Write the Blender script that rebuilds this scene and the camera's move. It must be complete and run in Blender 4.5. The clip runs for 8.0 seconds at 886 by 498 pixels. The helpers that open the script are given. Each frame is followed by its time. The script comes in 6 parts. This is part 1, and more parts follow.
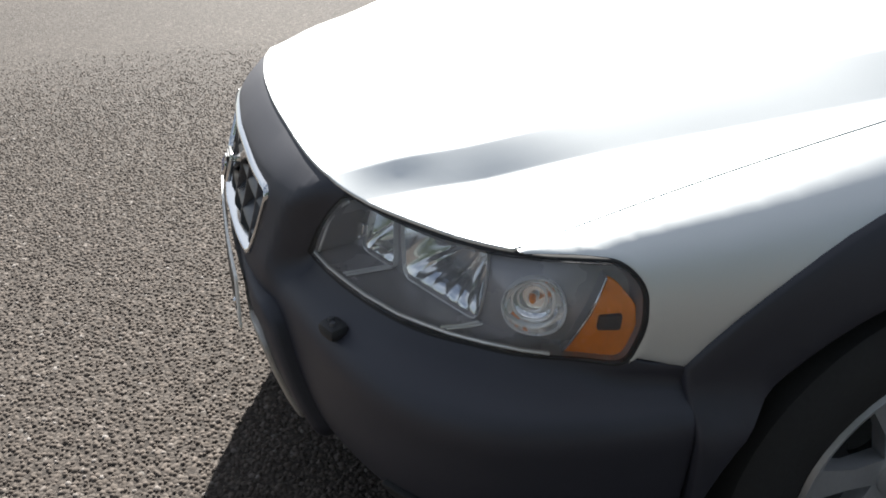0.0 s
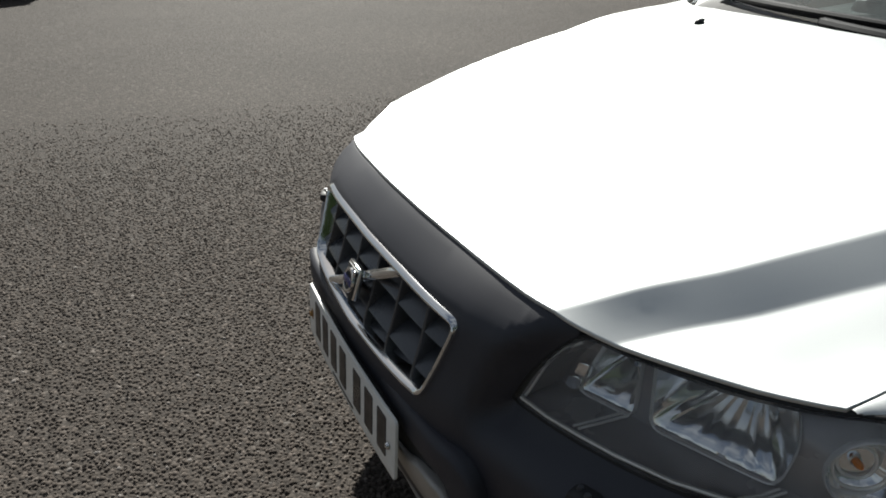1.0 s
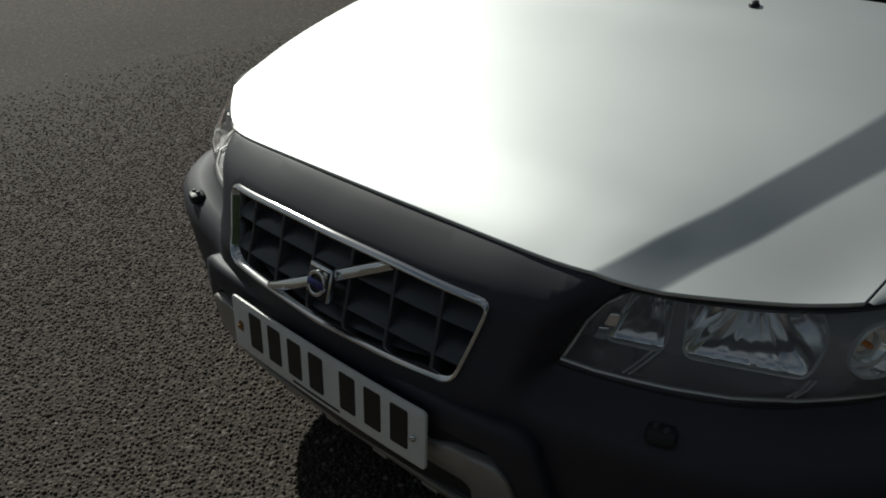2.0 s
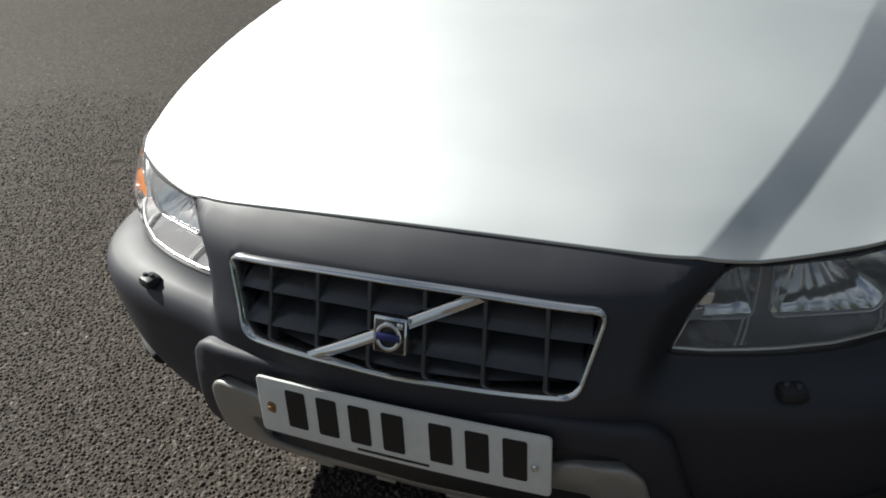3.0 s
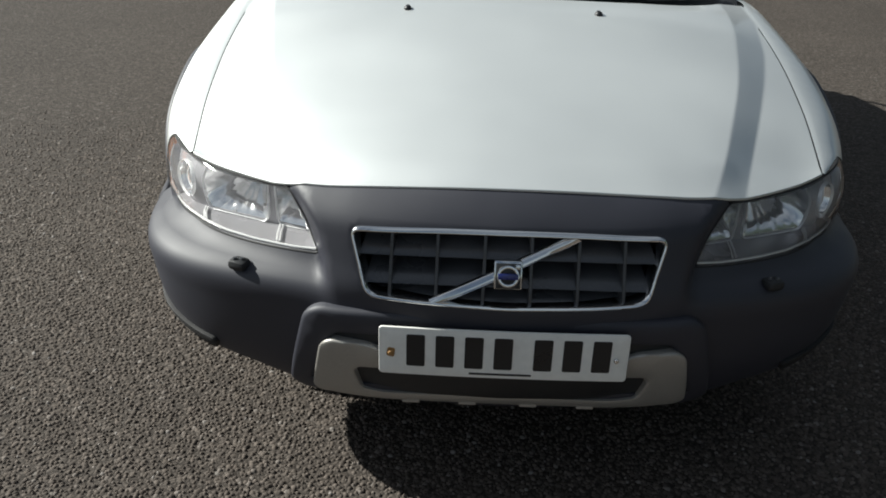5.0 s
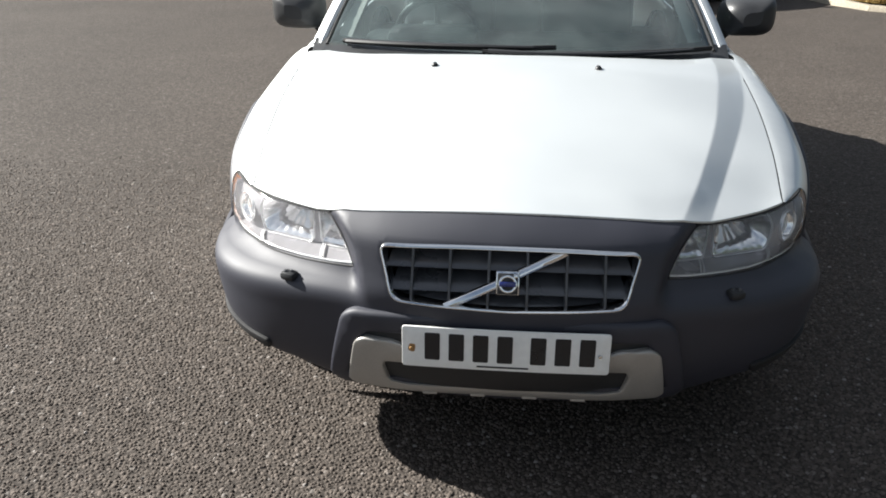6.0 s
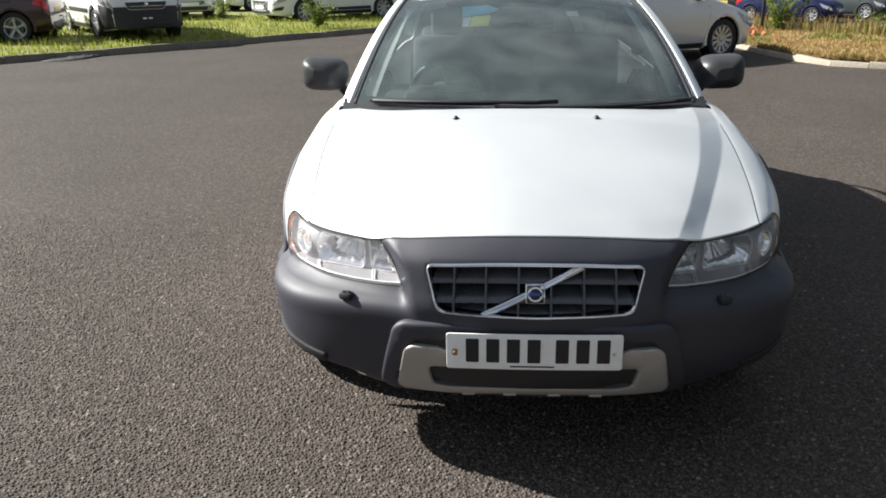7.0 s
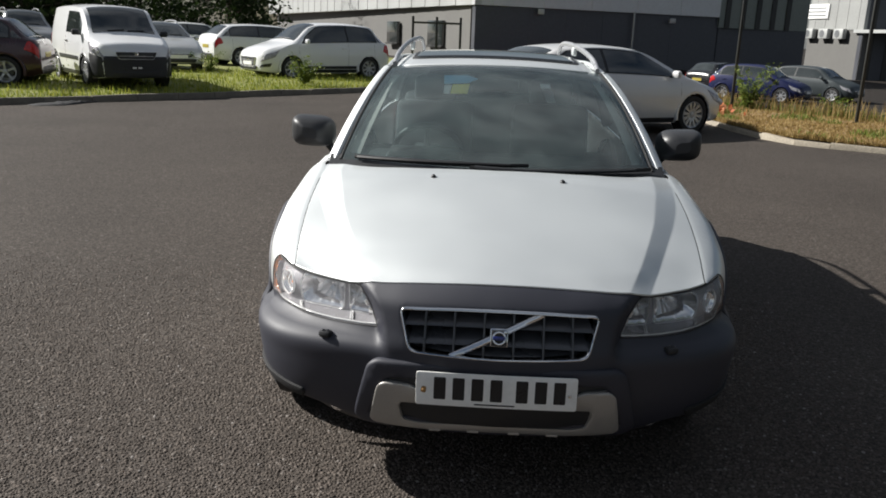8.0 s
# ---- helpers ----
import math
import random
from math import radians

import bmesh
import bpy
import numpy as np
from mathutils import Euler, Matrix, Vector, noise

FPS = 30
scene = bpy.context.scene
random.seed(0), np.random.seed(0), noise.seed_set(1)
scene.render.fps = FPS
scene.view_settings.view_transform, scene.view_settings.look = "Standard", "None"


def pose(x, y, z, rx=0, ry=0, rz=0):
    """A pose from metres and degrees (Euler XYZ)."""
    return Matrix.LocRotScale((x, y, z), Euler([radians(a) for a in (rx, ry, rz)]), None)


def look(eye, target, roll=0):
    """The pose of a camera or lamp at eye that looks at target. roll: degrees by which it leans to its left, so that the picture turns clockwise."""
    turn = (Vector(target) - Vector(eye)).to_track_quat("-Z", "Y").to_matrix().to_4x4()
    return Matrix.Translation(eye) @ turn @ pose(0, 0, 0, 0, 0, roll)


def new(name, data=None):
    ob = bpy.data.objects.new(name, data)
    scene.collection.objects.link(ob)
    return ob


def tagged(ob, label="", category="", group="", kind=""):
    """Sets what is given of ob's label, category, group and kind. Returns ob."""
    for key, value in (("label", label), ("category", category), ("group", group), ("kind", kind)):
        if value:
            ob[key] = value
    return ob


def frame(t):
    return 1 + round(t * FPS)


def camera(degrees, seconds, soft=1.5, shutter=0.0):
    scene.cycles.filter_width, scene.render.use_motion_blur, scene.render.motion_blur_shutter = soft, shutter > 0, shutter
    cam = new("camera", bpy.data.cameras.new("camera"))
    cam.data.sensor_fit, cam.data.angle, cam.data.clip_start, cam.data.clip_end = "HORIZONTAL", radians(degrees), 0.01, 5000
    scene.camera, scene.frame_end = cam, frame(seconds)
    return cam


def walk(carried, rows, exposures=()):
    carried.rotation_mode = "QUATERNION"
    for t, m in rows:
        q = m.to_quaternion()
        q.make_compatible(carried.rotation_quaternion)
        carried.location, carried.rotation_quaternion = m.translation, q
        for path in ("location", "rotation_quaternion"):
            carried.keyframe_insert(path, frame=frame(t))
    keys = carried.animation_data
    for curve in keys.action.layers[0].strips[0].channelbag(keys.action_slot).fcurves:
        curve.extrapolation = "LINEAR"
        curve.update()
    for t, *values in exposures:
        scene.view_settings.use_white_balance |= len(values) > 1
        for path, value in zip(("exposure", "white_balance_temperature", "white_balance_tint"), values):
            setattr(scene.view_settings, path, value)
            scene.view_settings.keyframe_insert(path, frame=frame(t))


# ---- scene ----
from mathutils.geometry import delaunay_2d_cdt as cdt

cam = camera(57.8, 8.0, 1.8)
PATH = [
    (0, (1.584, 0.014, 1.234), (-0.121, 0.508, 0.312), -0.6),
    (0.2, (1.547, -0.065, 1.226), (-0.172, 0.508, 0.379), -1.8),
    (0.5, (1.398, -0.172, 1.222), (-0.309, 0.37, 0.332), -0.8),
    (0.8, (1.285, -0.272, 1.239), (-0.434, 0.294, 0.387), -2.2),
    (1, (1.219, -0.33, 1.265), (-0.458, 0.39, 0.449), 0.4),
    (1.2, (1.155, -0.390, 1.266), (-0.444, 0.541, 0.507), 4.6),
    (1.3, (1.139, -0.433, 1.283), (-0.423, 0.575, 0.545), 4.3),
    (1.5, (1.096, -0.511, 1.306), (-0.381, 0.608, 0.553), 0.5),
    (1.7, (1.047, -0.588, 1.316), (-0.329, 0.579, 0.454), -0.8),
    (2.8, (0.586, -0.838, 1.304), (-0.228, 0.725, 0.358), -2.5),
    (3, (0.503, -0.896, 1.325), (-0.214, 0.729, 0.406), -3.8),
    (3.2, (0.424, -0.969, 1.347), (-0.175, 0.693, 0.409), -4.3),
    (3.5, (0.301, -1.064, 1.378), (-0.236, 0.649, 0.497), -2.3),
    (4, (0.105, -1.125, 1.396), (-0.383, 0.631, 0.571), -1.1),
    (4.2, (0.048, -1.162, 1.391), (-0.416, 0.605, 0.578), -0.7),
    (4.5, (-0.036, -1.233, 1.394), (-0.351, 0.56, 0.567), 1.7),
    (4.8, (-0.087, -1.334, 1.408), (-0.237, 0.459, 0.536), -0.5),
    (5, (-0.103, -1.401, 1.414), (-0.14, 0.384, 0.513), 1.6),
    (5.2, (-0.092, -1.459, 1.42), (-0.153, 0.35, 0.569), 1.6),
    (6.3, (0.011, -1.866, 1.525), (-0.175, -0.03, 0.756), -0.3),
    (6.5, (-0.011, -1.942, 1.531), (-0.207, -0.09, 0.802), -0.4),
    (7, (-0.128, -2.159, 1.543), (-0.249, -0.275, 0.883), -0.8),
    (7.2, (-0.147, -2.215, 1.548), (-0.188, -0.321, 0.908), 1.2),
    (7.5, (-0.154, -2.304, 1.565), (-0.161, -0.383, 1.008), 2.9),
    (8, (-0.111, -2.392, 1.574), (-0.174, -0.461, 1.057), 2.1),
]
EXPOSURES = [(0, 1.62, 6350, 9), (0.5, .82, 6400, 6), (1.0, .47, 6400, 6), (1.5, -1.22, 6400, 1), (1.7, -1.05, 6400, 1), (3.0, .55, 6350, 5), (3.5, .45, 6350, 4), (4.0, .20, 6250, 3), (4.5, .05, 6300, 3), (5.0, .66, 6300, 4),
             (6.5, 1.45, 6350, 9), (7.0, 1.30, 6350, 9), (7.5, 1.22, 6350, 9), (8, .62, 6350, 9)]
walk(cam, [(t, look(eye, target, roll)) for t, eye, target, roll in PATH], EXPOSURES)

SUN_DIR = Vector((-1.37, 0.35, 1.0)).normalized()   # towards the sun

# ---- world, sun ----
world = bpy.data.worlds.new("sky")
scene.world = world
world.use_nodes = True
wn, wl = world.node_tree.nodes, world.node_tree.links
wn.clear()
w_out = wn.new("ShaderNodeOutputWorld")
w_bg = wn.new("ShaderNodeBackground")
w_sky = wn.new("ShaderNodeTexSky")
w_sky.sky_type = "NISHITA"
w_sky.sun_disc = False
w_sky.sun_elevation = math.asin(SUN_DIR.z)
w_sky.sun_rotation = math.atan2(SUN_DIR.x, SUN_DIR.y)
w_sky.air_density, w_sky.dust_density, w_sky.ozone_density = 1.0, 1.2, 1.0
w_co = wn.new("ShaderNodeTexCoord")
w_map = wn.new("ShaderNodeMapping")
w_map.inputs["Scale"].default_value = (1.0, 1.0, 2.6)
w_noise = wn.new("ShaderNodeTexNoise")
w_noise.inputs["Scale"].default_value = 2.3
w_noise.inputs["Detail"].default_value = 4.0
w_noise.inputs["Roughness"].default_value = 0.58
w_ramp = wn.new("ShaderNodeValToRGB")
w_ramp.color_ramp.elements[0].position = 0.38
w_ramp.color_ramp.elements[1].position = 0.90
w_mix = wn.new("ShaderNodeMix")
w_mix.data_type = "RGBA"
w_mix.inputs["B"].default_value = (15.0, 15.3, 15.8, 1)
wl.new(w_co.outputs["Generated"], w_map.inputs["Vector"])
wl.new(w_map.outputs["Vector"], w_noise.inputs["Vector"])
wl.new(w_noise.outputs["Fac"], w_ramp.inputs["Fac"])
wl.new(w_ramp.outputs["Color"], w_mix.inputs["Factor"])
wl.new(w_sky.outputs["Color"], w_mix.inputs["A"])
wl.new(w_mix.outputs["Result"], w_bg.inputs["Color"])
w_bg.inputs["Strength"].default_value = 0.0265
wl.new(w_bg.outputs["Background"], w_out.inputs["Surface"])

sun = new("sun", bpy.data.lights.new("sun", "SUN"))
sun.data.energy = 5.0
sun.data.angle = radians(0.53)
sun.data.color = (1.0, 0.955, 0.89)
sun.matrix_world = look(SUN_DIR * 60, (0, 0, 0))


# ---- materials ----
def principled(name):
    m = bpy.data.materials.new(name)
    m.use_nodes = True
    return m, m.node_tree.nodes, m.node_tree.links, m.node_tree.nodes["Principled BSDF"]


def surface(name, base, rough=0.5, metal=0.0, coat=0.0, var=0.12, scale=3.0, fine=60.0, bump=0.0, rvar=0.1, spec=0.5, flake=0.0):
    """A surface with broad stains, fine grain, uneven gloss and relief."""
    m, n, l, b = principled(name)
    co = n.new("ShaderNodeTexCoord")
    big = n.new("ShaderNodeTexNoise")
    big.inputs["Scale"].default_value, big.inputs["Detail"].default_value = scale, 5.0
    small = n.new("ShaderNodeTexNoise")
    small.inputs["Scale"].default_value, small.inputs["Detail"].default_value = fine, 4.0
    for t in (big, small):
        l.new(co.outputs["Object"], t.inputs["Vector"])
    add = n.new("ShaderNodeMath")
    add.operation = "ADD"
    l.new(big.outputs["Fac"], add.inputs[0])
    l.new(small.outputs["Fac"], add.inputs[1])
    span = n.new("ShaderNodeMapRange")
    span.inputs["From Min"].default_value, span.inputs["From Max"].default_value = 0.6, 1.4
    span.inputs["To Min"].default_value, span.inputs["To Max"].default_value = 1 - var, 1 + var
    l.new(add.outputs[0], span.inputs["Value"])
    mul = n.new("ShaderNodeVectorMath")
    mul.operation = "SCALE"
    mul.inputs[0].default_value = base
    l.new(span.outputs["Result"], mul.inputs["Scale"])
    l.new(mul.outputs["Vector"], b.inputs["Base Color"])
    rr = n.new("ShaderNodeMapRange")
    rr.inputs["From Min"].default_value, rr.inputs["From Max"].default_value = 0.3, 0.7
    rr.inputs["To Min"].default_value, rr.inputs["To Max"].default_value = max(0.02, rough - rvar), min(1.0, rough + rvar)
    l.new(big.outputs["Fac"], rr.inputs["Value"])
    l.new(rr.outputs["Result"], b.inputs["Roughness"])
    b.inputs["Metallic"].default_value = metal
    b.inputs["Coat Weight"].default_value = coat
    b.inputs["Coat Roughness"].default_value = 0.06
    b.inputs["Specular IOR Level"].default_value = spec
    if bump or flake:
        bp = n.new("ShaderNodeBump")
        bp.inputs["Strength"].default_value = bump or flake
        bp.inputs["Distance"].default_value = 0.002
        l.new(small.outputs["Fac"], bp.inputs["Height"])
        l.new(bp.outputs["Normal"], b.inputs["Normal"])
    return m


def clear(name, tint, gloss=0.02, rough=0.0, ior=1.5, haze=0.0, film=(0.62, 0.80, 0.77)):
    """Clear or tinted sheet: what lies behind shows through, with Fresnel gloss on top."""
    m, n, l, b = principled(name)
    n.remove(b)
    out = n["Material Output"]
    tr = n.new("ShaderNodeBsdfTransparent")
    tr.inputs["Color"].default_value = (*tint, 1)
    gl = n.new("ShaderNodeBsdfGlossy")
    gl.inputs["Roughness"].default_value = rough
    fr = n.new("ShaderNodeFresnel")
    fr.inputs["IOR"].default_value = ior
    ad = n.new("ShaderNodeMath")
    ad.operation = "ADD"
    ad.inputs[1].default_value = gloss
    l.new(fr.outputs["Fac"], ad.inputs[0])
    mx = n.new("ShaderNodeMixShader")
    l.new(ad.outputs[0], mx.inputs["Fac"])
    # film of dust and wear scatters light both ways; also imitates reflected sky
    df, tl = n.new("ShaderNodeBsdfDiffuse"), n.new("ShaderNodeBsdfTranslucent")
    two, dust_sky_veil = n.new("ShaderNodeMixShader"), n.new("ShaderNodeMixShader")
    df.inputs["Color"].default_value = tl.inputs["Color"].default_value = (*film, 1)
    co, tx, rg = n.new("ShaderNodeTexCoord"), n.new("ShaderNodeTexNoise"), n.new("ShaderNodeMapRange")
    tx.inputs["Scale"].default_value, tx.inputs["Detail"].default_value = 7.0, 5.0
    rg.inputs["From Min"].default_value, rg.inputs["From Max"].default_value = 0.3, 0.7
    rg.inputs["To Min"].default_value, rg.inputs["To Max"].default_value = haze * 0.6, haze * 1.4
    l.new(co.outputs["Object"], tx.inputs["Vector"])
    l.new(tx.outputs["Fac"], rg.inputs["Value"])
    l.new(rg.outputs["Result"], dust_sky_veil.inputs["Fac"])
    l.new(df.outputs["BSDF"], two.inputs[1])
    l.new(tl.outputs["BSDF"], two.inputs[2])
    l.new(tr.outputs["BSDF"], dust_sky_veil.inputs[1])
    l.new(two.outputs["Shader"], dust_sky_veil.inputs[2])
    l.new(dust_sky_veil.outputs["Shader"], mx.inputs[1])
    l.new(gl.outputs["BSDF"], mx.inputs[2])
    l.new(mx.outputs["Shader"], out.inputs["Surface"])
    return m


def asphalt_material(name="asphalt", tone_k=1.0):
    m, n, l, b = principled(name)
    co = n.new("ShaderNodeTexCoord")
    chips = n.new("ShaderNodeTexVoronoi")
    chips.inputs["Scale"].default_value = 72.0
    edge = n.new("ShaderNodeTexVoronoi")
    edge.feature = "DISTANCE_TO_EDGE"
    edge.inputs["Scale"].default_value = 72.0
    patch = n.new("ShaderNodeTexNoise")
    patch.inputs["Scale"].default_value, patch.inputs["Detail"].default_value = 0.55, 6.0
    grit = n.new("ShaderNodeTexNoise")
    grit.inputs["Scale"].default_value, grit.inputs["Detail"].default_value = 38.0, 6.0
    for t in (chips, edge, patch, grit):
        l.new(co.outputs["Object"], t.inputs["Vector"])
    sep = n.new("ShaderNodeSeparateColor")
    l.new(chips.outputs["Color"], sep.inputs["Color"])
    tone = n.new("ShaderNodeValToRGB")
    e = tone.color_ramp.elements
    e[0].position, e[0].color = 0.0, (0.058, 0.0485, 0.0415, 1)
    e[1].position, e[1].color = 0.55, (0.082, 0.069, 0.059, 1)
    for p, c in ((0.9, (0.106, 0.090, 0.078)), (0.985, (0.130, 0.113, 0.099)), (1.0, (0.18, 0.165, 0.15))):
        k = e.new(p)
        k.color = (*c, 1)
    l.new(sep.outputs["Red"], tone.inputs["Fac"])
    gap = n.new("ShaderNodeMapRange")
    gap.inputs["From Max"].default_value = 0.16
    gap.inputs["To Min"].default_value = 0.48
    l.new(edge.outputs["Distance"], gap.inputs["Value"])
    big = n.new("ShaderNodeMapRange")
    big.inputs["From Min"].default_value, big.inputs["From Max"].default_value = 0.3, 0.7
    big.inputs["To Min"].default_value, big.inputs["To Max"].default_value = 0.86, 1.12
    l.new(patch.outputs["Fac"], big.inputs["Value"])
    mid = n.new("ShaderNodeMapRange")
    mid.inputs["From Min"].default_value, mid.inputs["From Max"].default_value = 0.3, 0.7
    mid.inputs["To Min"].default_value, mid.inputs["To Max"].default_value = 0.75, 1.2
    l.new(grit.outputs["Fac"], mid.inputs["Value"])
    m1 = n.new("ShaderNodeMath")
    m1.operation = "MULTIPLY"
    l.new(gap.outputs["Result"], m1.inputs[0])
    l.new(big.outputs["Result"], m1.inputs[1])
    m2 = n.new("ShaderNodeMath")
    m2.operation = "MULTIPLY"
    l.new(m1.outputs[0], m2.inputs[0])
    l.new(mid.outputs["Result"], m2.inputs[1])
    sc = n.new("ShaderNodeVectorMath")
    sc.operation = "SCALE"
    l.new(tone.outputs["Color"], sc.inputs[0])
    l.new(m2.outputs[0], sc.inputs["Scale"])
    l.new(sc.outputs["Vector"], b.inputs["Base Color"])
    for k in e:
        k.color = (k.color[0] * tone_k, k.color[1] * tone_k, k.color[2] * tone_k, 1)
    b.inputs["Roughness"].default_value = 0.84
    b.inputs["Specular IOR Level"].default_value = 0.22
    h = n.new("ShaderNodeMath")
    h.operation = "MULTIPLY_ADD"
    h.inputs[1].default_value = 0.7
    l.new(edge.outputs["Distance"], h.inputs[0])
    l.new(sep.outputs["Green"], h.inputs[2])
    bp = n.new("ShaderNodeBump")
    bp.inputs["Strength"].default_value, bp.inputs["Distance"].default_value = 0.8, 0.009
    l.new(h.outputs[0], bp.inputs["Height"])
    l.new(bp.outputs["Normal"], b.inputs["Normal"])
    return m


def leafy(name, a, c, rough=0.6):
    """Leaves and blades: a colour of its own for each piece, with light passing through."""
    m, n, l, b = principled(name)
    geo = n.new("ShaderNodeNewGeometry")
    ramp = n.new("ShaderNodeValToRGB")
    ramp.color_ramp.elements[0].color = (*a, 1)
    ramp.color_ramp.elements[1].color = (*c, 1)
    l.new(geo.outputs["Random Per Island"], ramp.inputs["Fac"])
    l.new(ramp.outputs["Color"], b.inputs["Base Color"])
    b.inputs["Roughness"].default_value = rough
    b.inputs["Specular IOR Level"].default_value = 0.25
    tl = n.new("ShaderNodeBsdfTranslucent")
    l.new(ramp.outputs["Color"], tl.inputs["Color"])
    mx = n.new("ShaderNodeMixShader")
    mx.inputs["Fac"].default_value = 0.35
    l.new(b.outputs["BSDF"], mx.inputs[1])
    l.new(tl.outputs["BSDF"], mx.inputs[2])
    l.new(mx.outputs["Shader"], n["Material Output"].inputs["Surface"])
    return m


def leafy_stone(name):
    """Loose stone chippings, each with a tone of its own."""
    m, n, l, b = principled(name)
    geo = n.new("ShaderNodeNewGeometry")
    ramp = n.new("ShaderNodeValToRGB")
    e = ramp.color_ramp.elements
    e[0].position, e[0].color = 0.0, (0.0678, 0.0568, 0.0494, 1)
    e[1].position, e[1].color = 1.0, (0.26, 0.24, 0.225, 1)
    for q, c in ((0.6, (0.1060, 0.0888, 0.0756)), (0.93, (0.1417, 0.1190, 0.1031)), (0.985, (0.185, 0.163, 0.147))):
        k = e.new(q)
        k.color = (*c, 1)
    l.new(geo.outputs["Random Per Island"], ramp.inputs["Fac"])
    co, tx, mul, rg = n.new("ShaderNodeTexCoord"), n.new("ShaderNodeTexNoise"), n.new("ShaderNodeVectorMath"), n.new("ShaderNodeMapRange")
    tx.inputs["Scale"].default_value, tx.inputs["Detail"].default_value = 140.0, 4.0
    rg.inputs["To Min"].default_value, rg.inputs["To Max"].default_value = 0.7, 1.3
    mul.operation = "SCALE"
    l.new(co.outputs["Object"], tx.inputs["Vector"])
    l.new(tx.outputs["Fac"], rg.inputs["Value"])
    l.new(ramp.outputs["Color"], mul.inputs[0])
    l.new(rg.outputs["Result"], mul.inputs["Scale"])
    l.new(mul.outputs["Vector"], b.inputs["Base Color"])
    b.inputs["Roughness"].default_value = 0.85
    b.inputs["Specular IOR Level"].default_value = 0.2
    return m


SILVER = surface("silver_paint", (0.77, 0.797, 0.797), 0.575, 0.86, 0.6, 0.03, 2.0, 900.0, 0, 0.03, flake=0.04)
TRIM = surface("dark_grey_trim", (0.019, 0.0205, 0.033), 0.60, 0.0, 0.0, 0.07, 2.5, 500.0, 0.05, 0.06, spec=0.78)
PLASTIC = surface("black_plastic", (0.018, 0.019, 0.021), 0.5, 0, 0, 0.25, 6.0, 300.0, 0.1)
GRILLE = surface("grille_plastic", (0.09, 0.094, 0.104), 0.34, 0.4, 0, 0.15, 8.0, 300.0, 0.05)
CHROME = surface("chrome", (0.80, 0.81, 0.82), 0.10, 1.0, 0, 0.04, 5.0, 90.0, 0, 0.04)
SATIN = surface("satin_metal_paint", (0.40, 0.385, 0.36), 0.42, 0.45, 0.1, 0.08, 5.0, 200.0, 0.03, 0.08)
REFLECTOR = surface("lamp_reflector", (0.97, 0.972, 0.975), 0.13, 0.92, 0, 0.03, 12.0, 60.0, 0.06, 0.03)
BRIGHT = surface("bright_plating", (0.96, 0.96, 0.96), 0.25, 0.35, 0, 0.02, 8.0, 80.0, 0, 0.04)
HOUSING = surface("lamp_housing", (0.36, 0.352, 0.37), 0.26, 0.25, 0, 0.08, 14.0, 60.0, 0.08, 0.05)
LENS = clear("clear_lens", (0.985, 0.99, 0.99), 0.0, 0.03, 1.27, 0.10, (0.90, 0.90, 0.91))
BULB = clear("bulb_glass", (0.85, 0.9, 0.95), 0.08)
AMBER = surface("amber_plastic", (0.90, 0.26, 0.012), 0.22, 0, 0.5, 0.15, 18.0, 120.0, 0.15)
RED = surface("red_plastic", (0.45, 0.015, 0.015), 0.2, 0, 0.5, 0.15, 10.0, 100.0)
# the haze's teal film also stands in for sky reflected in the windscreen
GLASS = clear("windscreen_glass", (0.82, 0.93, 0.92), 0.09, 0.0, 1.5, 0.13)
DARKGLASS = surface("tinted_glass", (0.030, 0.036, 0.036), 0.05, 0, 0.6, 0.35, 2.0, 20.0, 0, 0.02, spec=1.0)
RUBBER = surface("rubber", (0.017, 0.017, 0.018), 0.75, 0, 0, 0.25, 9.0, 140.0, 0.25)
ALLOY = surface("alloy", (0.44, 0.445, 0.46), 0.36, 0.45, 0.2, 0.08, 9.0, 120.0, 0.03)
PLATE = surface("plate_white", (0.86, 0.86, 0.83), 0.38, 0, 0.2, 0.07, 14.0, 60.0, 0.03, 0.1)
PRINT = surface("print_black", (0.014, 0.014, 0.016), 0.35, 0, 0, 0.15, 20.0, 200.0)
RUST = surface("rust_stain", (0.34, 0.19, 0.07), 0.8, 0, 0, 0.3, 60.0, 300.0, 0.2)
BLUE_BADGE = surface("badge_blue", (0.02, 0.03, 0.17), 0.25, 0, 0.5, 0.1, 40.0, 200.0)
SEAT = surface("seat_leather", (0.055, 0.055, 0.06), 0.55, 0, 0, 0.2, 6.0, 120.0, 0.1)
PILLAR_TRIM = surface("pale_trim_cloth", (0.84, 0.85, 0.80), 0.8, 0, 0, 0.08, 8.0, 200.0, 0.1)
YELLOW_PLATE = surface("plate_yellow", (0.42, 0.34, 0.06), 0.4, 0, 0.2, 0.1, 14.0, 60.0)
MIRROR_SHELL = surface("mirror_shell", (0.034, 0.035, 0.038), 0.46, 0, 0, 0.2, 6.0, 200.0, 0.04)
PAPER_Y = surface("yellow_paper", (0.92, 0.82, 0.08), 0.7, 0, 0, 0.1, 30.0, 200.0)
PAPER_B = surface("blue_paper", (0.35, 0.70, 0.92), 0.7, 0, 0, 0.1, 30.0, 200.0)
PAPER_W = surface("white_paper", (0.88, 0.88, 0.86), 0.7, 0, 0, 0.08, 30.0, 200.0)
WHITE_PAINT = surface("white_car_paint", (0.78, 0.79, 0.80), 0.35, 0, 0.7, 0.04, 1.5, 50.0, 0, 0.05)
LIGHT_SILVER = surface("light_silver_paint", (0.67, 0.67, 0.665), 0.36, 0.15, 0.6, 0.04, 1.5, 60.0, 0, 0.04)
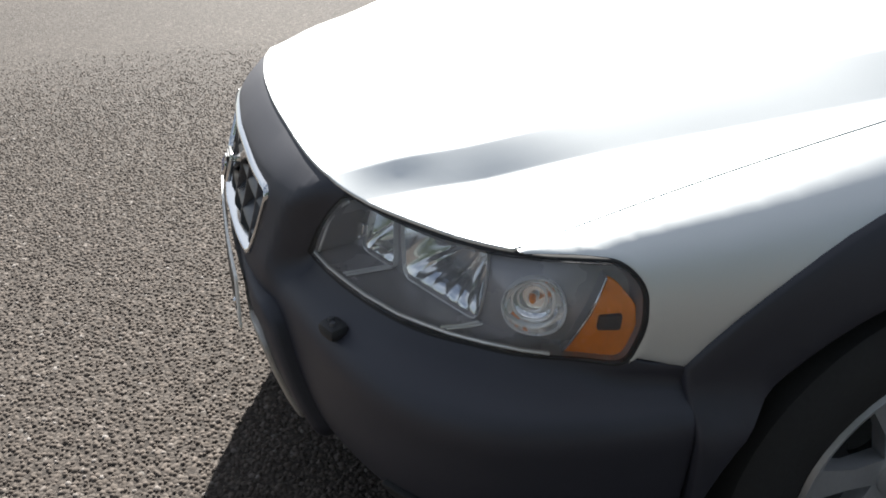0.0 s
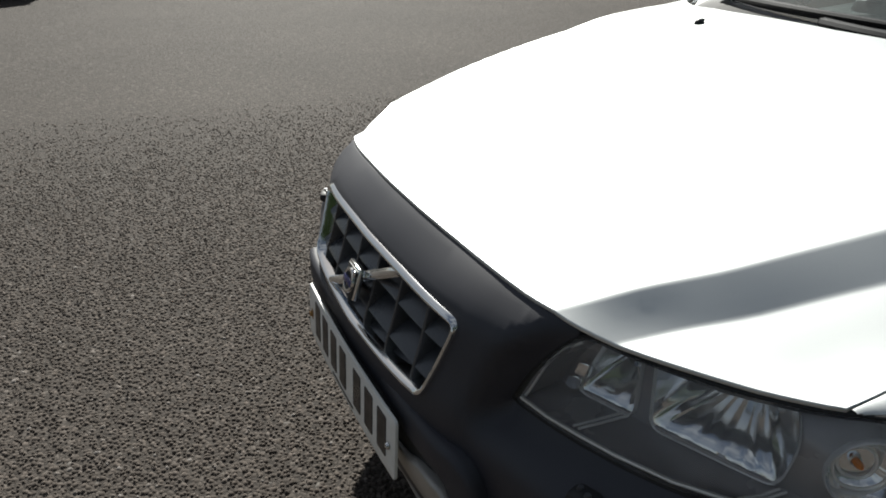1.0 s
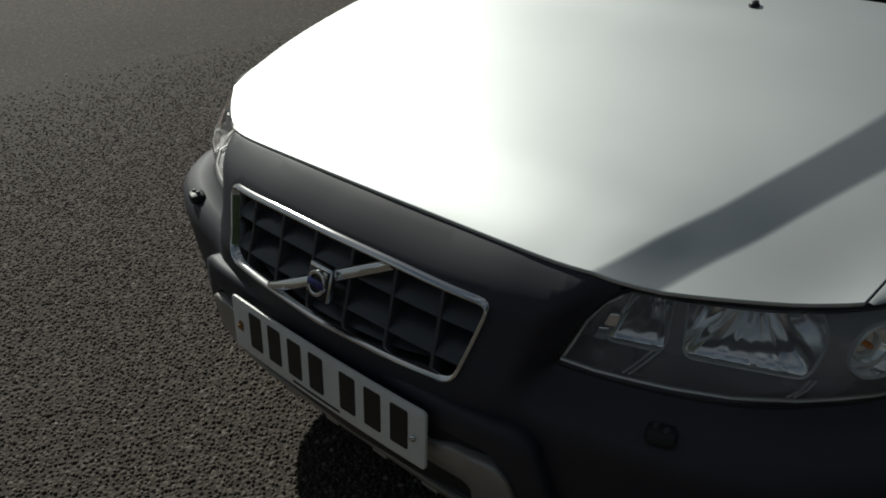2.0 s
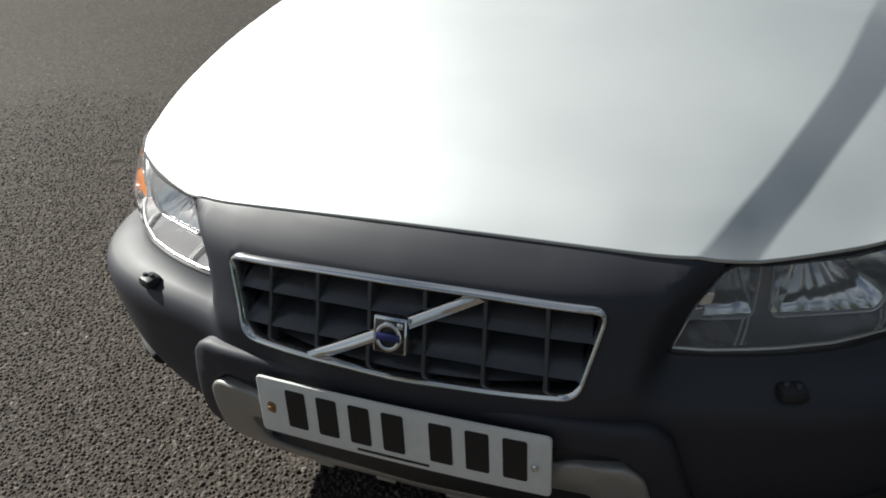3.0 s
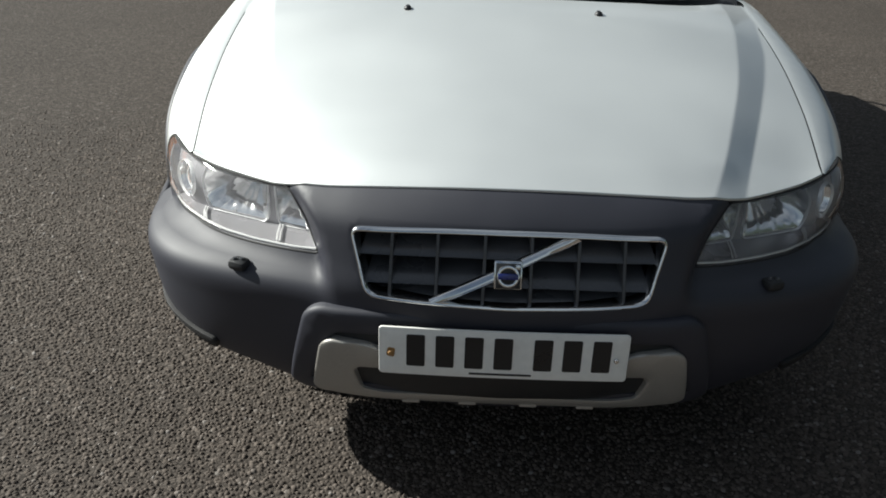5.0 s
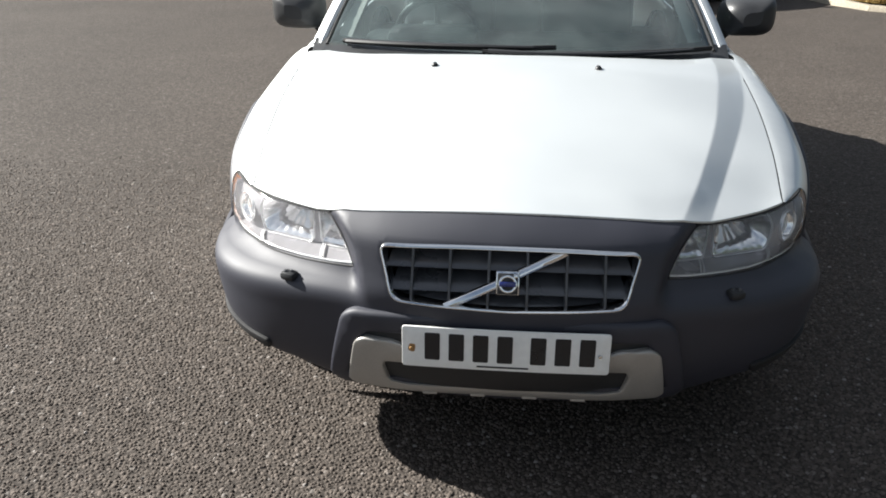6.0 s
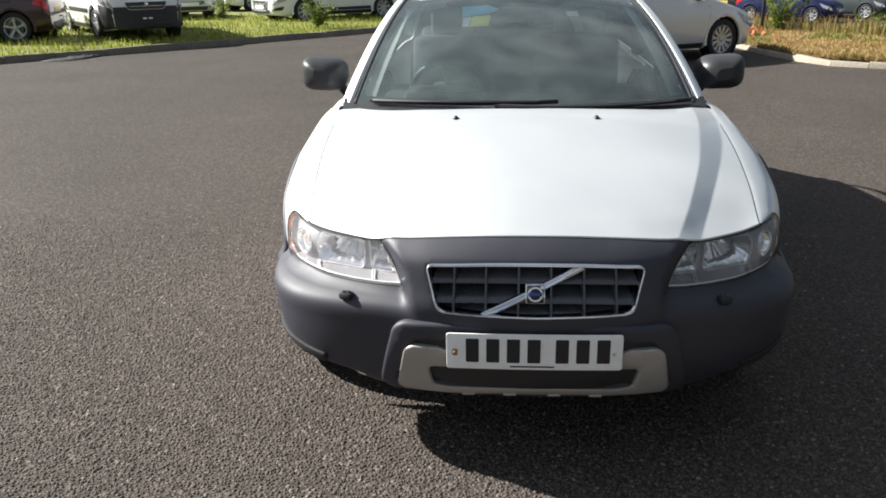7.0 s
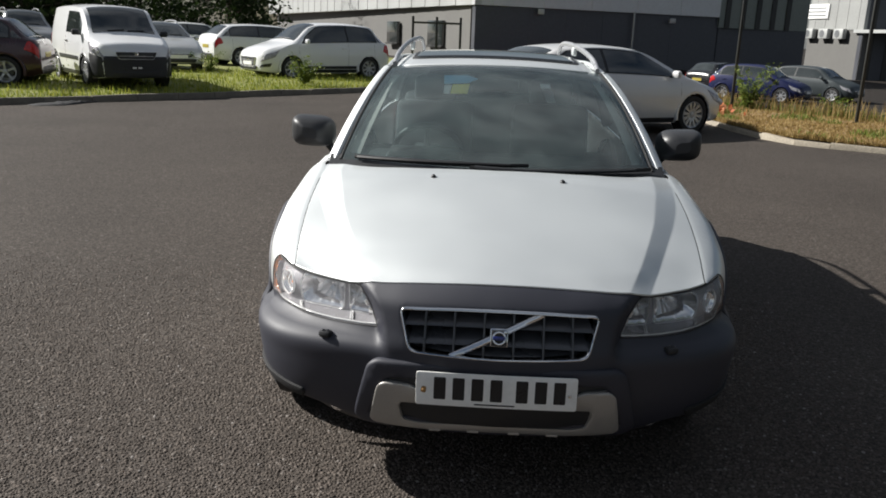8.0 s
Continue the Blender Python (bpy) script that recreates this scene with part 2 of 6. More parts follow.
DARK_PAINT = surface("slate_paint", (0.040, 0.050, 0.054), 0.5, 0.2, 0.1, 0.05, 1.5, 50.0, 0, 0.05)
GREY_PAINT = surface("grey_car_paint", (0.30, 0.31, 0.32), 0.35, 0.5, 0.7, 0.05, 1.5, 50.0, 0, 0.05)
PALE_PAINT = surface("pale_silver_car_paint", (0.52, 0.53, 0.53), 0.35, 0.35, 0.7, 0.05, 1.5, 50.0, 0, 0.05)
MAROON_PAINT = surface("maroon_car_paint", (0.035, 0.008, 0.014), 0.3, 0.2, 0.8, 0.1, 1.5, 50.0, 0, 0.05)
BLACK_PAINT = surface("black_car_paint", (0.010, 0.010, 0.012), 0.25, 0.1, 0.8, 0.1, 1.5, 50.0, 0, 0.05)
BLUE_PAINT = surface("blue_car_paint", (0.004, 0.009, 0.060), 0.5, 0.2, 0.1, 0.1, 1.5, 50.0, 0, 0.05)
RED_PAINT = surface("red_car_paint", (0.35, 0.015, 0.02), 0.3, 0.2, 0.8, 0.1, 1.5, 50.0, 0, 0.05)
ASPHALT = asphalt_material()
# same asphalt at .42, with the lower car park's shade put into its colour
SHADED_ASPHALT = asphalt_material("shaded_asphalt", .42)
CONCRETE = surface("concrete", (0.29, 0.255, 0.20), 0.88, 0, 0, 0.45, 2.5, 40.0, 0.4)
OLD_KERB = surface("dark_concrete", (0.15, 0.135, 0.11), 0.9, 0, 0, 0.4, 3.0, 40.0, 0.5)
GREEN_SOIL = surface("green_turf", (0.19, 0.20, 0.05), 0.95, 0, 0, 0.5, 1.2, 30.0, 0.6)
DRY_SOIL = surface("dry_turf", (0.25, 0.165, 0.075), 0.95, 0, 0, 0.35, 1.5, 30.0, 0.6)
GRASS = leafy("grass_blades", (0.14, 0.20, 0.025), (0.40, 0.40, 0.07))
DRY_GRASS = leafy("dry_grass_blades", (0.24, 0.155, 0.055), (0.44, 0.33, 0.14))
LEAF = leafy("tree_leaves", (0.012, 0.024, 0.006), (0.035, 0.06, 0.014))
CHIPS = leafy_stone("asphalt_chippings")
WEED = leafy("weed_leaves", (0.07, 0.12, 0.02), (0.22, 0.26, 0.05))
LITTER = leafy("orange_litter", (0.45, 0.14, 0.06), (0.6, 0.3, 0.15))
BARK = surface("bark", (0.09, 0.07, 0.05), 0.9, 0, 0, 0.3, 4.0, 30.0, 0.6)
CLAD_WHITE = surface("white_cladding", (0.44, 0.45, 0.44), 0.5, 0.1, 0, 0.08, 0.4, 6.0, 0.05)
OFFICE_CLAD = surface("office_cladding", (0.33, 0.335, 0.325), 0.5, 0.1, 0, 0.10, 0.4, 6.0, 0.05)
CLAD_GREY = surface("pale_grey_cladding", (0.58, 0.59, 0.60), 0.5, 0.2, 0, 0.08, 0.4, 6.0, 0.05)
CLAD_DARK = surface("dark_cladding", (0.075, 0.079, 0.092), 0.55, 0.2, 0, 0.15, 0.4, 6.0, 0.05)
BLOCK = surface("grey_blockwork", (0.15, 0.147, 0.14), 0.85, 0, 0, 0.15, 0.8, 12.0, 0.2)
GREEN_PANEL = surface("greenish_panel", (0.17, 0.19, 0.175), 0.4, 0.3, 0, 0.12, 0.6, 8.0)
POST_PAINT = surface("post_black_paint", (0.02, 0.021, 0.02), 0.5, 0, 0, 0.2, 5.0, 60.0, 0.1)


# ---- building kit ----
def mesh_of(name, verts, faces, material, smooth=True, sharp=None):
    me = bpy.data.meshes.new(name)
    me.from_pydata([tuple(v) for v in verts], [], faces)
    me.update()
    if smooth:
        me.polygons.foreach_set("use_smooth", [True] * len(me.polygons))
    if sharp:
        me.set_sharp_from_angle(angle=radians(sharp))
    me.materials.append(material)
    return me


def part(name, verts, faces, material, parent, label="", smooth=True, sharp=40):
    ob = new(name, mesh_of(name, verts, faces, material, smooth, sharp))
    ob.parent = parent
    return tagged(ob, label)


def thing(name, label, category, group="", kind="", at=None):
    ob = new(name)
    ob.empty_display_size = 0.2
    if at is not None:
        ob.matrix_basis = at
    return tagged(ob, label, category, group, kind)


def merged(*bits):
    """Joins (verts, faces) pairs into one."""
    verts, faces = [], []
    for v, f in bits:
        k = len(verts)
        verts += [tuple(p) for p in v]
        faces += [tuple(i + k for i in q) for q in f]
    return verts, faces


def block(cx, cy, cz, sx, sy, sz, r=0.01, turn=None):
    """A bevelled box as (verts, faces)."""
    bm = bmesh.new()
    bmesh.ops.create_cube(bm, size=1.0)
    for v in bm.verts:
        v.co = Vector((v.co.x * sx, v.co.y * sy, v.co.z * sz))
    r = min(r, 0.45 * min(sx, sy, sz))
    if r > 0:
        bmesh.ops.bevel(bm, geom=bm.edges[:], offset=r, segments=2, affect="EDGES", profile=0.5)
    m = Matrix.Translation((cx, cy, cz)) @ (turn or Matrix())
    bm.verts.index_update()
    out = [m @ v.co for v in bm.verts], [tuple(v.index for v in f.verts) for f in bm.faces]
    bm.free()
    return out


def lathe(profile, n=40, axis="x", at=(0, 0, 0), closed=False):
    """Turns (radius, height) pairs round an axis."""
    verts, faces = [], []
    for r, h in profile:
        for i in range(n):
            a = 2 * math.pi * i / n
            c, s = r * math.cos(a), r * math.sin(a)
            p = {"x": (h, c, s), "y": (c, h, s), "z": (c, s, h)}[axis]
            verts.append((p[0] + at[0], p[1] + at[1], p[2] + at[2]))
    k = len(profile)
    for j in range(k if closed else k - 1):
        for i in range(n):
            a, b = j * n, (j + 1) % k * n
            faces.append((a + i, a + (i + 1) % n, b + (i + 1) % n, b + i))
    return verts, faces


def tube(path, radius, n=10, flat=1.0):
    """A round bar along points; radius may be a list; flat squashes it upright."""
    path = [Vector(p) for p in path]
    verts, faces = [], []
    for i, p in enumerate(path):
        d = (path[min(i + 1, len(path) - 1)] - path[max(i - 1, 0)]).normalized()
        a = d.cross(Vector((0, 0, 1)))
        a = (a if a.length > 0.01 else d.cross(Vector((0, 1, 0)))).normalized()
        b = a.cross(d).normalized()
        r = radius[i] if isinstance(radius, (list, tuple)) else radius
        for k in range(n):
            t = 2 * math.pi * k / n
            verts.append(p + a * (r * math.cos(t)) + b * (r * flat * math.sin(t)))
    for i in range(len(path) - 1):
        for k in range(n):
            faces.append((i * n + k, i * n + (k + 1) % n, (i + 1) * n + (k + 1) % n, (i + 1) * n + k))
    faces.append(tuple(range(n))[::-1])
    faces.append(tuple(range((len(path) - 1) * n, len(path) * n)))
    return verts, faces


def curve(*pts):
    """A smooth function through (x, y) pairs with no overshoot, flat beyond its ends."""
    xs, ys = [p[0] for p in pts], [p[1] for p in pts]
    h = [xs[i + 1] - xs[i] for i in range(len(xs) - 1)]
    d = [(ys[i + 1] - ys[i]) / h[i] for i in range(len(h))]
    m = [d[0]] + [0 if d[i - 1] * d[i] <= 0 else 2 / (1 / d[i - 1] + 1 / d[i]) for i in range(1, len(d))] + [d[-1]]

    def f(x):
        if x <= xs[0]:
            return ys[0]
        if x >= xs[-1]:
            return ys[-1]
        i = max(k for k in range(len(h)) if xs[k] <= x)
        t = (x - xs[i]) / h[i]
        return ((1 + 2 * t) * (1 - t) ** 2 * ys[i] + t * (1 - t) ** 2 * h[i] * m[i]
                + t * t * (3 - 2 * t) * ys[i + 1] + t * t * (t - 1) * h[i] * m[i + 1])
    return f


def eased(f, a, b, width=.09):
    """A curve smoothed over a width, with its ends kept."""
    xs = np.linspace(a, b, 700)
    ys = np.array([f(x) for x in xs])
    k = max(3, int(width / (b - a) * 700) | 1)
    w = np.hanning(k + 2)[1:-1]
    h = k // 2
    ext = np.concatenate([2 * ys[0] - ys[h:0:-1], ys, 2 * ys[-1] - ys[-2:-h - 2:-1]])
    ys = np.convolve(ext, w / w.sum(), "valid")
    return lambda x: float(np.interp(x, xs, ys))


def step01(a, b, x):
    t = min(1.0, max(0.0, (x - a) / (b - a)))
    return t * t * (3 - 2 * t)


def rounded(pts, r, n=5):
    """A closed 2D outline with rounded corners; r may be a list."""
    out = []
    k = len(pts)
    for i in range(k):
        p0, p, p1 = (Vector(pts[j % k]) for j in (i - 1, i, i + 1))
        rr = r[i] if isinstance(r, (list, tuple)) else r
        a, b = p0 - p, p1 - p
        rr = min(rr, a.length * 0.49, b.length * 0.49)
        if rr < 1e-4:
            out.append(p)
            continue
        a, b = p + a.normalized() * rr, p + b.normalized() * rr
        for j in range(n + 1):
            t = j / n
            out.append((1 - t) ** 2 * a + 2 * t * (1 - t) * p + t * t * b)
    return out


def spaced(outline, step):
    """A closed outline with points no further apart than step."""
    out = []
    for i, p in enumerate(outline):
        p, q = Vector(p), Vector(outline[(i + 1) % len(outline)])
        n = max(1, math.ceil((q - p).length / step))
        out += [p + (q - p) * (j / n) for j in range(n)]
    return out


def inside(poly, pts):
    """Which of the points lie in a closed outline."""
    x, y = pts[:, 0], pts[:, 1]
    res = np.zeros(len(pts), bool)
    for i in range(len(poly)):
        (x0, y0), (x1, y1) = poly[i - 1], poly[i]
        if y0 != y1:
            res ^= ((y0 > y) != (y1 > y)) & (x < (x1 - x0) * (y - y0) / (y1 - y0) + x0)
    return res


def near(poly, pts):
    d = np.full(len(pts), 1e9)
    for i in range(len(poly)):
        a, b = np.array(poly[i - 1]), np.array(poly[i])
        t = np.clip(((pts - a) @ (b - a)) / max(1e-12, (b - a) @ (b - a)), 0, 1)
        d = np.minimum(d, np.linalg.norm(pts - (a + t[:, None] * (b - a)), axis=1))
    return d


def outward(poly):
    """Outward unit directions at the points of a closed outline."""
    area = sum(poly[i - 1][0] * poly[i][1] - poly[i][0] * poly[i - 1][1] for i in range(len(poly)))
    s = 1 if area > 0 else -1
    out = []
    for i in range(len(poly)):
        t = (poly[(i + 1) % len(poly)] - poly[i - 1]).normalized()
        out.append(Vector((t.y, -t.x)) * s)
    return out


def sheet(outline, surf, step=0.03, holes=(), depth=0.012, rnd=0.003, off=0.0, flip=False):
    """A pressed sheet over part of a surface surf(u, v, d), d metres under it: its face, rolled edges and returns, as (verts, faces)."""
    loops = [spaced(outline, step)] + [spaced(h, step) for h in holes]
    pts2, edges = [], []
    for lp in loops:
        k = len(pts2)
        pts2 += [Vector(p) for p in lp]
        edges += [(k + i, k + (i + 1) % len(lp)) for i in range(len(lp))]
    arrs = [np.array([tuple(p) for p in lp]) for lp in loops]
    lo, hi = arrs[0].min(0), arrs[0].max(0)
    gx, gy = np.meshgrid(np.arange(lo[0] + step / 2, hi[0], step), np.arange(lo[1] + step / 2, hi[1], step))
    g = np.stack([gx.ravel(), gy.ravel()], 1)
    ok = inside(arrs[0], g)
    for a in arrs[1:]:
        ok &= ~inside(a, g)
    g = g[ok]
    for a in arrs:
        if len(g):
            g = g[near(a, g) > 0.45 * step]
    pts2 += [Vector(p) for p in g]
    from_cdt = cdt(pts2, edges, [], 0, 1e-7)
    vs, tris = from_cdt[0], from_cdt[2]
    cen = np.array([[sum(vs[i][0] for i in t) / 3, sum(vs[i][1] for i in t) / 3] for t in tris])
    ok = inside(arrs[0], cen)
    for a in arrs[1:]:
        ok &= ~inside(a, cen)
    verts = [surf(v[0], v[1], off) for v in vs]
    faces = [tuple(t) for t, o in zip(tris, ok) if o]
    for n, lp in enumerate(loops):
        dirs = outward(lp)
        s = 1 if n == 0 else -1
        rings = [(0.0, 0.0), (0.7 * rnd, 0.3 * rnd), (rnd, rnd), (rnd, depth)]
        base = len(verts)
        for a, d in rings:
            verts += [surf(*(p + q * (a * s)), off + d) for p, q in zip(lp, dirs)]
        k = len(lp)
        for j in range(len(rings) - 1):
            for i in range(k):
                q = (base + j * k + i, base + j * k + (i + 1) % k, base + (j + 1) * k + (i + 1) % k, base + (j + 1) * k + i)
                faces.append(q)
    return verts, faces


def panel(name, outline, surf, material, parent, label="", **kw):
    v, f = sheet(outline, surf, **kw)
    me = mesh_of(name, v, f, material, True)
    bm = bmesh.new()
    bm.from_mesh(me)
    bmesh.ops.remove_doubles(bm, verts=bm.verts[:], dist=1e-5)
    bmesh.ops.recalc_face_normals(bm, faces=bm.faces[:])
    bm.to_mesh(me)
    bm.free()
    me.set_sharp_from_angle(angle=radians(50))
    ob = new(name, me)
    ob.parent = parent
    return tagged(ob, label)


def band(loop, surf, material, name, parent, width=0.01, proud=0.006, sink=0.01, step=0.02, label=""):
    """A rounded strip that follows a closed outline on a surface."""
    lp = spaced(loop, step)
    dirs = outward(lp)
    prof = [(0, sink), (0, 0), (width * 0.25, -proud * 0.85), (width * 0.5, -proud), (width * 0.75, -proud * 0.85), (width, 0), (width, sink)]
    verts, faces = [], []
    for a, d in prof:
        verts += [surf(*(p + q * a), d) for p, q in zip(lp, dirs)]
    k = len(lp)
    for j in range(len(prof)):
        b, c = j * k, (j + 1) % len(prof) * k
        for i in range(k):
            faces.append((b + i, b + (i + 1) % k, c + (i + 1) % k, c + i))
    return part(name, verts, faces, material, parent, label)


# ---- the estate car: forms ----
# Local frame: x across, y back from the nose, z up from the road.
PLAN = [(0, .015), (.2, .025), (.32, .042), (.42, .07), (.577, .111), (.68, .149), (.779, .212), (.855, .314), (.892, .440), (.912, .62), (.924, .8), (.93, 1.0)]


def plan_table():
    px = curve(*[(i, p[0]) for i, p in enumerate(PLAN)])
    py = curve(*[(i, p[1]) for i, p in enumerate(PLAN)])
    pts = np.array([(px(i / 12), py(i / 12)) for i in range(12 * (len(PLAN) - 1) + 1)])
    arc = np.concatenate([[0], np.cumsum(np.linalg.norm(np.diff(pts, axis=0), axis=1))])
    ev = np.linspace(0, arc[-1], 160)
    pts = np.stack([np.interp(ev, arc, pts[:, 0]), np.interp(ev, arc, pts[:, 1])], 1)
    k = len(pts) - 1
    pts = np.concatenate([pts[:0:-1] * (-1, 1), pts])
    for _ in range(8):
        pts[1:-1] = (pts[:-2] + 2 * pts[1:-1] + pts[2:]) / 4
    pts = pts[k:]
    t = np.gradient(pts, ev, axis=0)
    t[0] = (1, 0)
    t /= np.linalg.norm(t, axis=1)[:, None]
    return ev, pts, np.stack([-t[:, 1], t[:, 0]], 1)


ARC, PLAN_PTS, PLAN_IN = plan_table()
HOOD_FRONT = curve((0, .118), (.06, .1185), (.13, .122), (.2, .128), (.3, .138), (.4, .156), (.44, .168), (.475, .186), (.51, .209), (.55, .231), (.6, .262), (.65, .296), (.7, .334), (.735, .362), (.79, .424), (.83, .487))
EDGE_LOW = curve((0, .772), (.06, .7717), (.13, .7697), (.2, .766), (.3, .760), (.4, .752), (.5, .749), (.65, .749), (.7, .752), (.735, .757), (.79, .769), (.83, .767))
CREASE = eased(curve((.10, .402), (.17, .434), (.3, .485), (.45, .536), (.57, .575), (.68, .606), (.81, .634), (.95, .662), (1.15, .695)), .10, 1.15, .12)
BAND = eased(curve((.10, .066), (.2, .062), (.3, .059), (.45, .062), (.64, .069), (.77, .080), (.9, .088), (1.15, .086)), .10, 1.15, .12)


def shelf(x, y, soft=.04):
    """1 inside the bonnet's crease, 0 outside it."""
    t = (x - CREASE(y)) / BAND(y)
    return 1 - (0.0 if t < -soft else 1.0 if t > 1 + soft else (t + soft) ** 2 / (4 * soft) if t < soft else 1 - (1 + soft - t) ** 2 / (4 * soft) if t > 1 - soft else t)


def EDGE_Z(x):
    return EDGE_LOW(x) + .017 * shelf(x, HOOD_FRONT(x), .25)


def top_table():
    """How deep under the plan line the bonnet's edge lies, and how high."""
    xs = np.linspace(0, .86, 300)
    ex, ey, ez = xs, np.array([HOOD_FRONT(x) for x in xs]), np.array([EDGE_Z(x) for x in xs])
    k, z = [], []
    for p, q in zip(PLAN_PTS, PLAN_IN):
        side = (ex - p[0]) * q[1] - (ey - p[1]) * q[0]
        i = int(np.argmin(np.abs(side)))
        k.append((ex[i] - p[0]) * q[0] + (ey[i] - p[1]) * q[1])
        z.append(ez[i])
    for _ in range(4):
        k[1:-1] = [(k[i - 1] + 2 * k[i] + k[i + 1]) / 4 for i in range(1, len(k) - 1)]
    return np.array(k), np.array(z)


TOP_K, TOP_Z = top_table()
SET_NOSE = curve((.20, .12), (.28, .06), (.40, .016), (.50, .0), (.57, .0), (.64, .018), (.71, .036), (.80, .06))
SET_SIDE = curve((.20, .13), (.30, .049), (.35, .029), (.40, .017), (.45, .010), (.50, .0055), (.53, .003), (.55, .004), (.572, .013), (.588, .033), (.602, .055), (.62, .063))
NOSE_EDGE = curve((.44, .335), (.52, .352), (.56, .362), (.61, .376), (.65, .386), (.69, .399), (.72, .420), (.75, .452), (.77, .472))
NOSE_TURN = curve((.50, .032), (.61, .042), (.69, .047), (.72, .044), (.75, .032), (.77, .028))


LIP_IN = curve((0, 0), (.45, 0), (.577, .012), (.68, .024), (.779, .028), (.855, .017), (.90, 0), (.94, 0))


def front(u, z, d=0.0):
    """The nose, lamps and bumper: u runs along the plan from the middle, z is the height, d the depth under the surface."""
    a = abs(u)
    x, y = np.interp(a, ARC, PLAN_PTS[:, 0]), np.interp(a, ARC, PLAN_PTS[:, 1])
    nx, ny = np.interp(a, ARC, PLAN_IN[:, 0]), np.interp(a, ARC, PLAN_IN[:, 1])
    kt, zt = np.interp(a, ARC, TOP_K) + .003, np.interp(a, ARC, TOP_Z)
    low = .063 + .013 * step01(.66, .82, x) + LIP_IN(x)
    side, nose = SET_SIDE(z) * low / .063, SET_NOSE(z)
    if z > .62:
        h = min(1.25, (z - .62) / (zt - .62))
        side = low + (kt - low) * h ** 1.2 - .024 * math.sin(math.pi * min(1.0, h)) * step01(.56, .74, x)
    if z > .70:
        nose = .034 + (kt - .034) * min(1.2, (z - .70) / (zt - .70)) ** 1.6
    xb = NOSE_EDGE(z)
    s = (x - xb) / NOSE_TURN(z)
    e = .05
    s = 0.0 if s < -e else 1.0 if s > 1 + e else (s + e) ** 2 / (4 * e) if s < e else 1 - (1 + e - s) ** 2 / (4 * e) if s > 1 - e else s
    f = step01(.44, .52, z)
    s = s * f + step01(.3, .5, x) * (1 - f)
    k = nose * (1 - s) + side * s
    p = Vector((x + nx * k, y + ny * k, z))
    w = step01(.405, .475, p.y) * step01(.56, .62, z)
    if w > 0:
        p.x += (flank(p.y, z).x - p.x) * w
    p.x += nx * d
    p.y += ny * d
    if a < 1e-9:
        p.x = 0.0
    elif u < 0:
        p.x = -p.x
    return p


def guard_face(u, z, d=0.0):
    """The flatter face of the guard and skid plate."""
    p = front(u, z, d)
    return p + Vector((0, .030 * max(0.0, 1 - (p.x / .40) ** 2), 0))


def u_at(x, z, d=0.0):
    lo, hi = 0.0, 1.25
    for _ in range(40):
        m = (lo + hi) / 2
        lo, hi = (m, hi) if front(m, z, d).x < x else (lo, m)
    return lo


def u_back(y, z):
    lo, hi = 0.5, ARC[-1]
    for _ in range(40):
        m = (lo + hi) / 2
        lo, hi = (m, hi) if front(m, z).y < y else (lo, m)
    return lo


X_EDGE = eased(curve((.36, .735), (.6, .762), (.9, .782), (1.2, .79), (1.4, .795), (3.9, .80), (4.4, .76), (4.66, .70)), .36, 4.66)
Z_EDGE = eased(curve((.36, .757), (.6, .830), (.9, .900), (1.2, .952), (1.4, .975), (2.2, .985), (3.6, 1.02), (4.66, 1.03)), .36, 4.66)
W_SIDE = eased(curve((.36, .752), (.40, .812), (.45, .834), (.5, .848), (.55, .867), (.7, .904), (.95, .931), (3.6, .935), (4.1, .92), (4.45, .87), (4.66, .80)), .36, 4.66)


W_LOW = eased(curve((.36, .860), (.46, .889), (.55, .906), (.62, .917), (.8, .929), (.95, .932), (3.6, .935), (4.1, .92), (4.45, .87), (4.66, .80)), .36, 4.66)


def flank(y, z, d=0.0):
    """The side of the body, on the +x side."""
    w, xe, ze = W_LOW(y), X_EDGE(y), Z_EDGE(y)
    w += (W_SIDE(y) - w) * step01(.535, .60, z)
    if z > .58:
        t = min(1.0, (z - .58) / (ze - .58))
        x = xe + (w - xe) * max(0.0, 1 - t ** 5) ** .60
    else:
        x = w - .055 * ((.58 - z) / .36) ** 2
    return Vector((x - d, y, z))


def flank_l(y, z, d=0.0):
    p = flank(y, z, d)
    return Vector((-p.x, p.y, p.z))


HOOD_BACK = curve((0, 1.055), (.3, 1.075), (.5, 1.13), (.65, 1.21), (.78, 1.31))
HOOD_MID = eased(curve((.10, .785), (.2, .806), (.3, .838), (.6, .912), (.8, .960), (.95, 1.001), (1.1, 1.022)), .10, 1.1, .12)


def bonnet_base(x, y):
    ye = .36 + .015 * math.log(1 + math.exp((y - .36) / .015))
    xe, ze, zm = X_EDGE(ye), Z_EDGE(ye), HOOD_MID(y)
    q = min(1.0, x / xe)
    return ze + (zm - ze - .027) * (1 - q ** 2.3)


def hood_z(x, y):
    x = abs(x)
    lip = HOOD_FRONT(min(x, .735))
    drop = EDGE_LOW(min(x, .735)) + .002 - bonnet_base(x, lip)
    z = bonnet_base(x, y) + drop * min(1.0, max(0.0, 1 - (y - lip) / .26)) ** 2
    return z + (.017 + .007 * step01(0, .10, y - lip) + .005 * step01(.4, .8, y)) * (1 - .45 * step01(.9, 1.2, y)) * shelf(x, y)


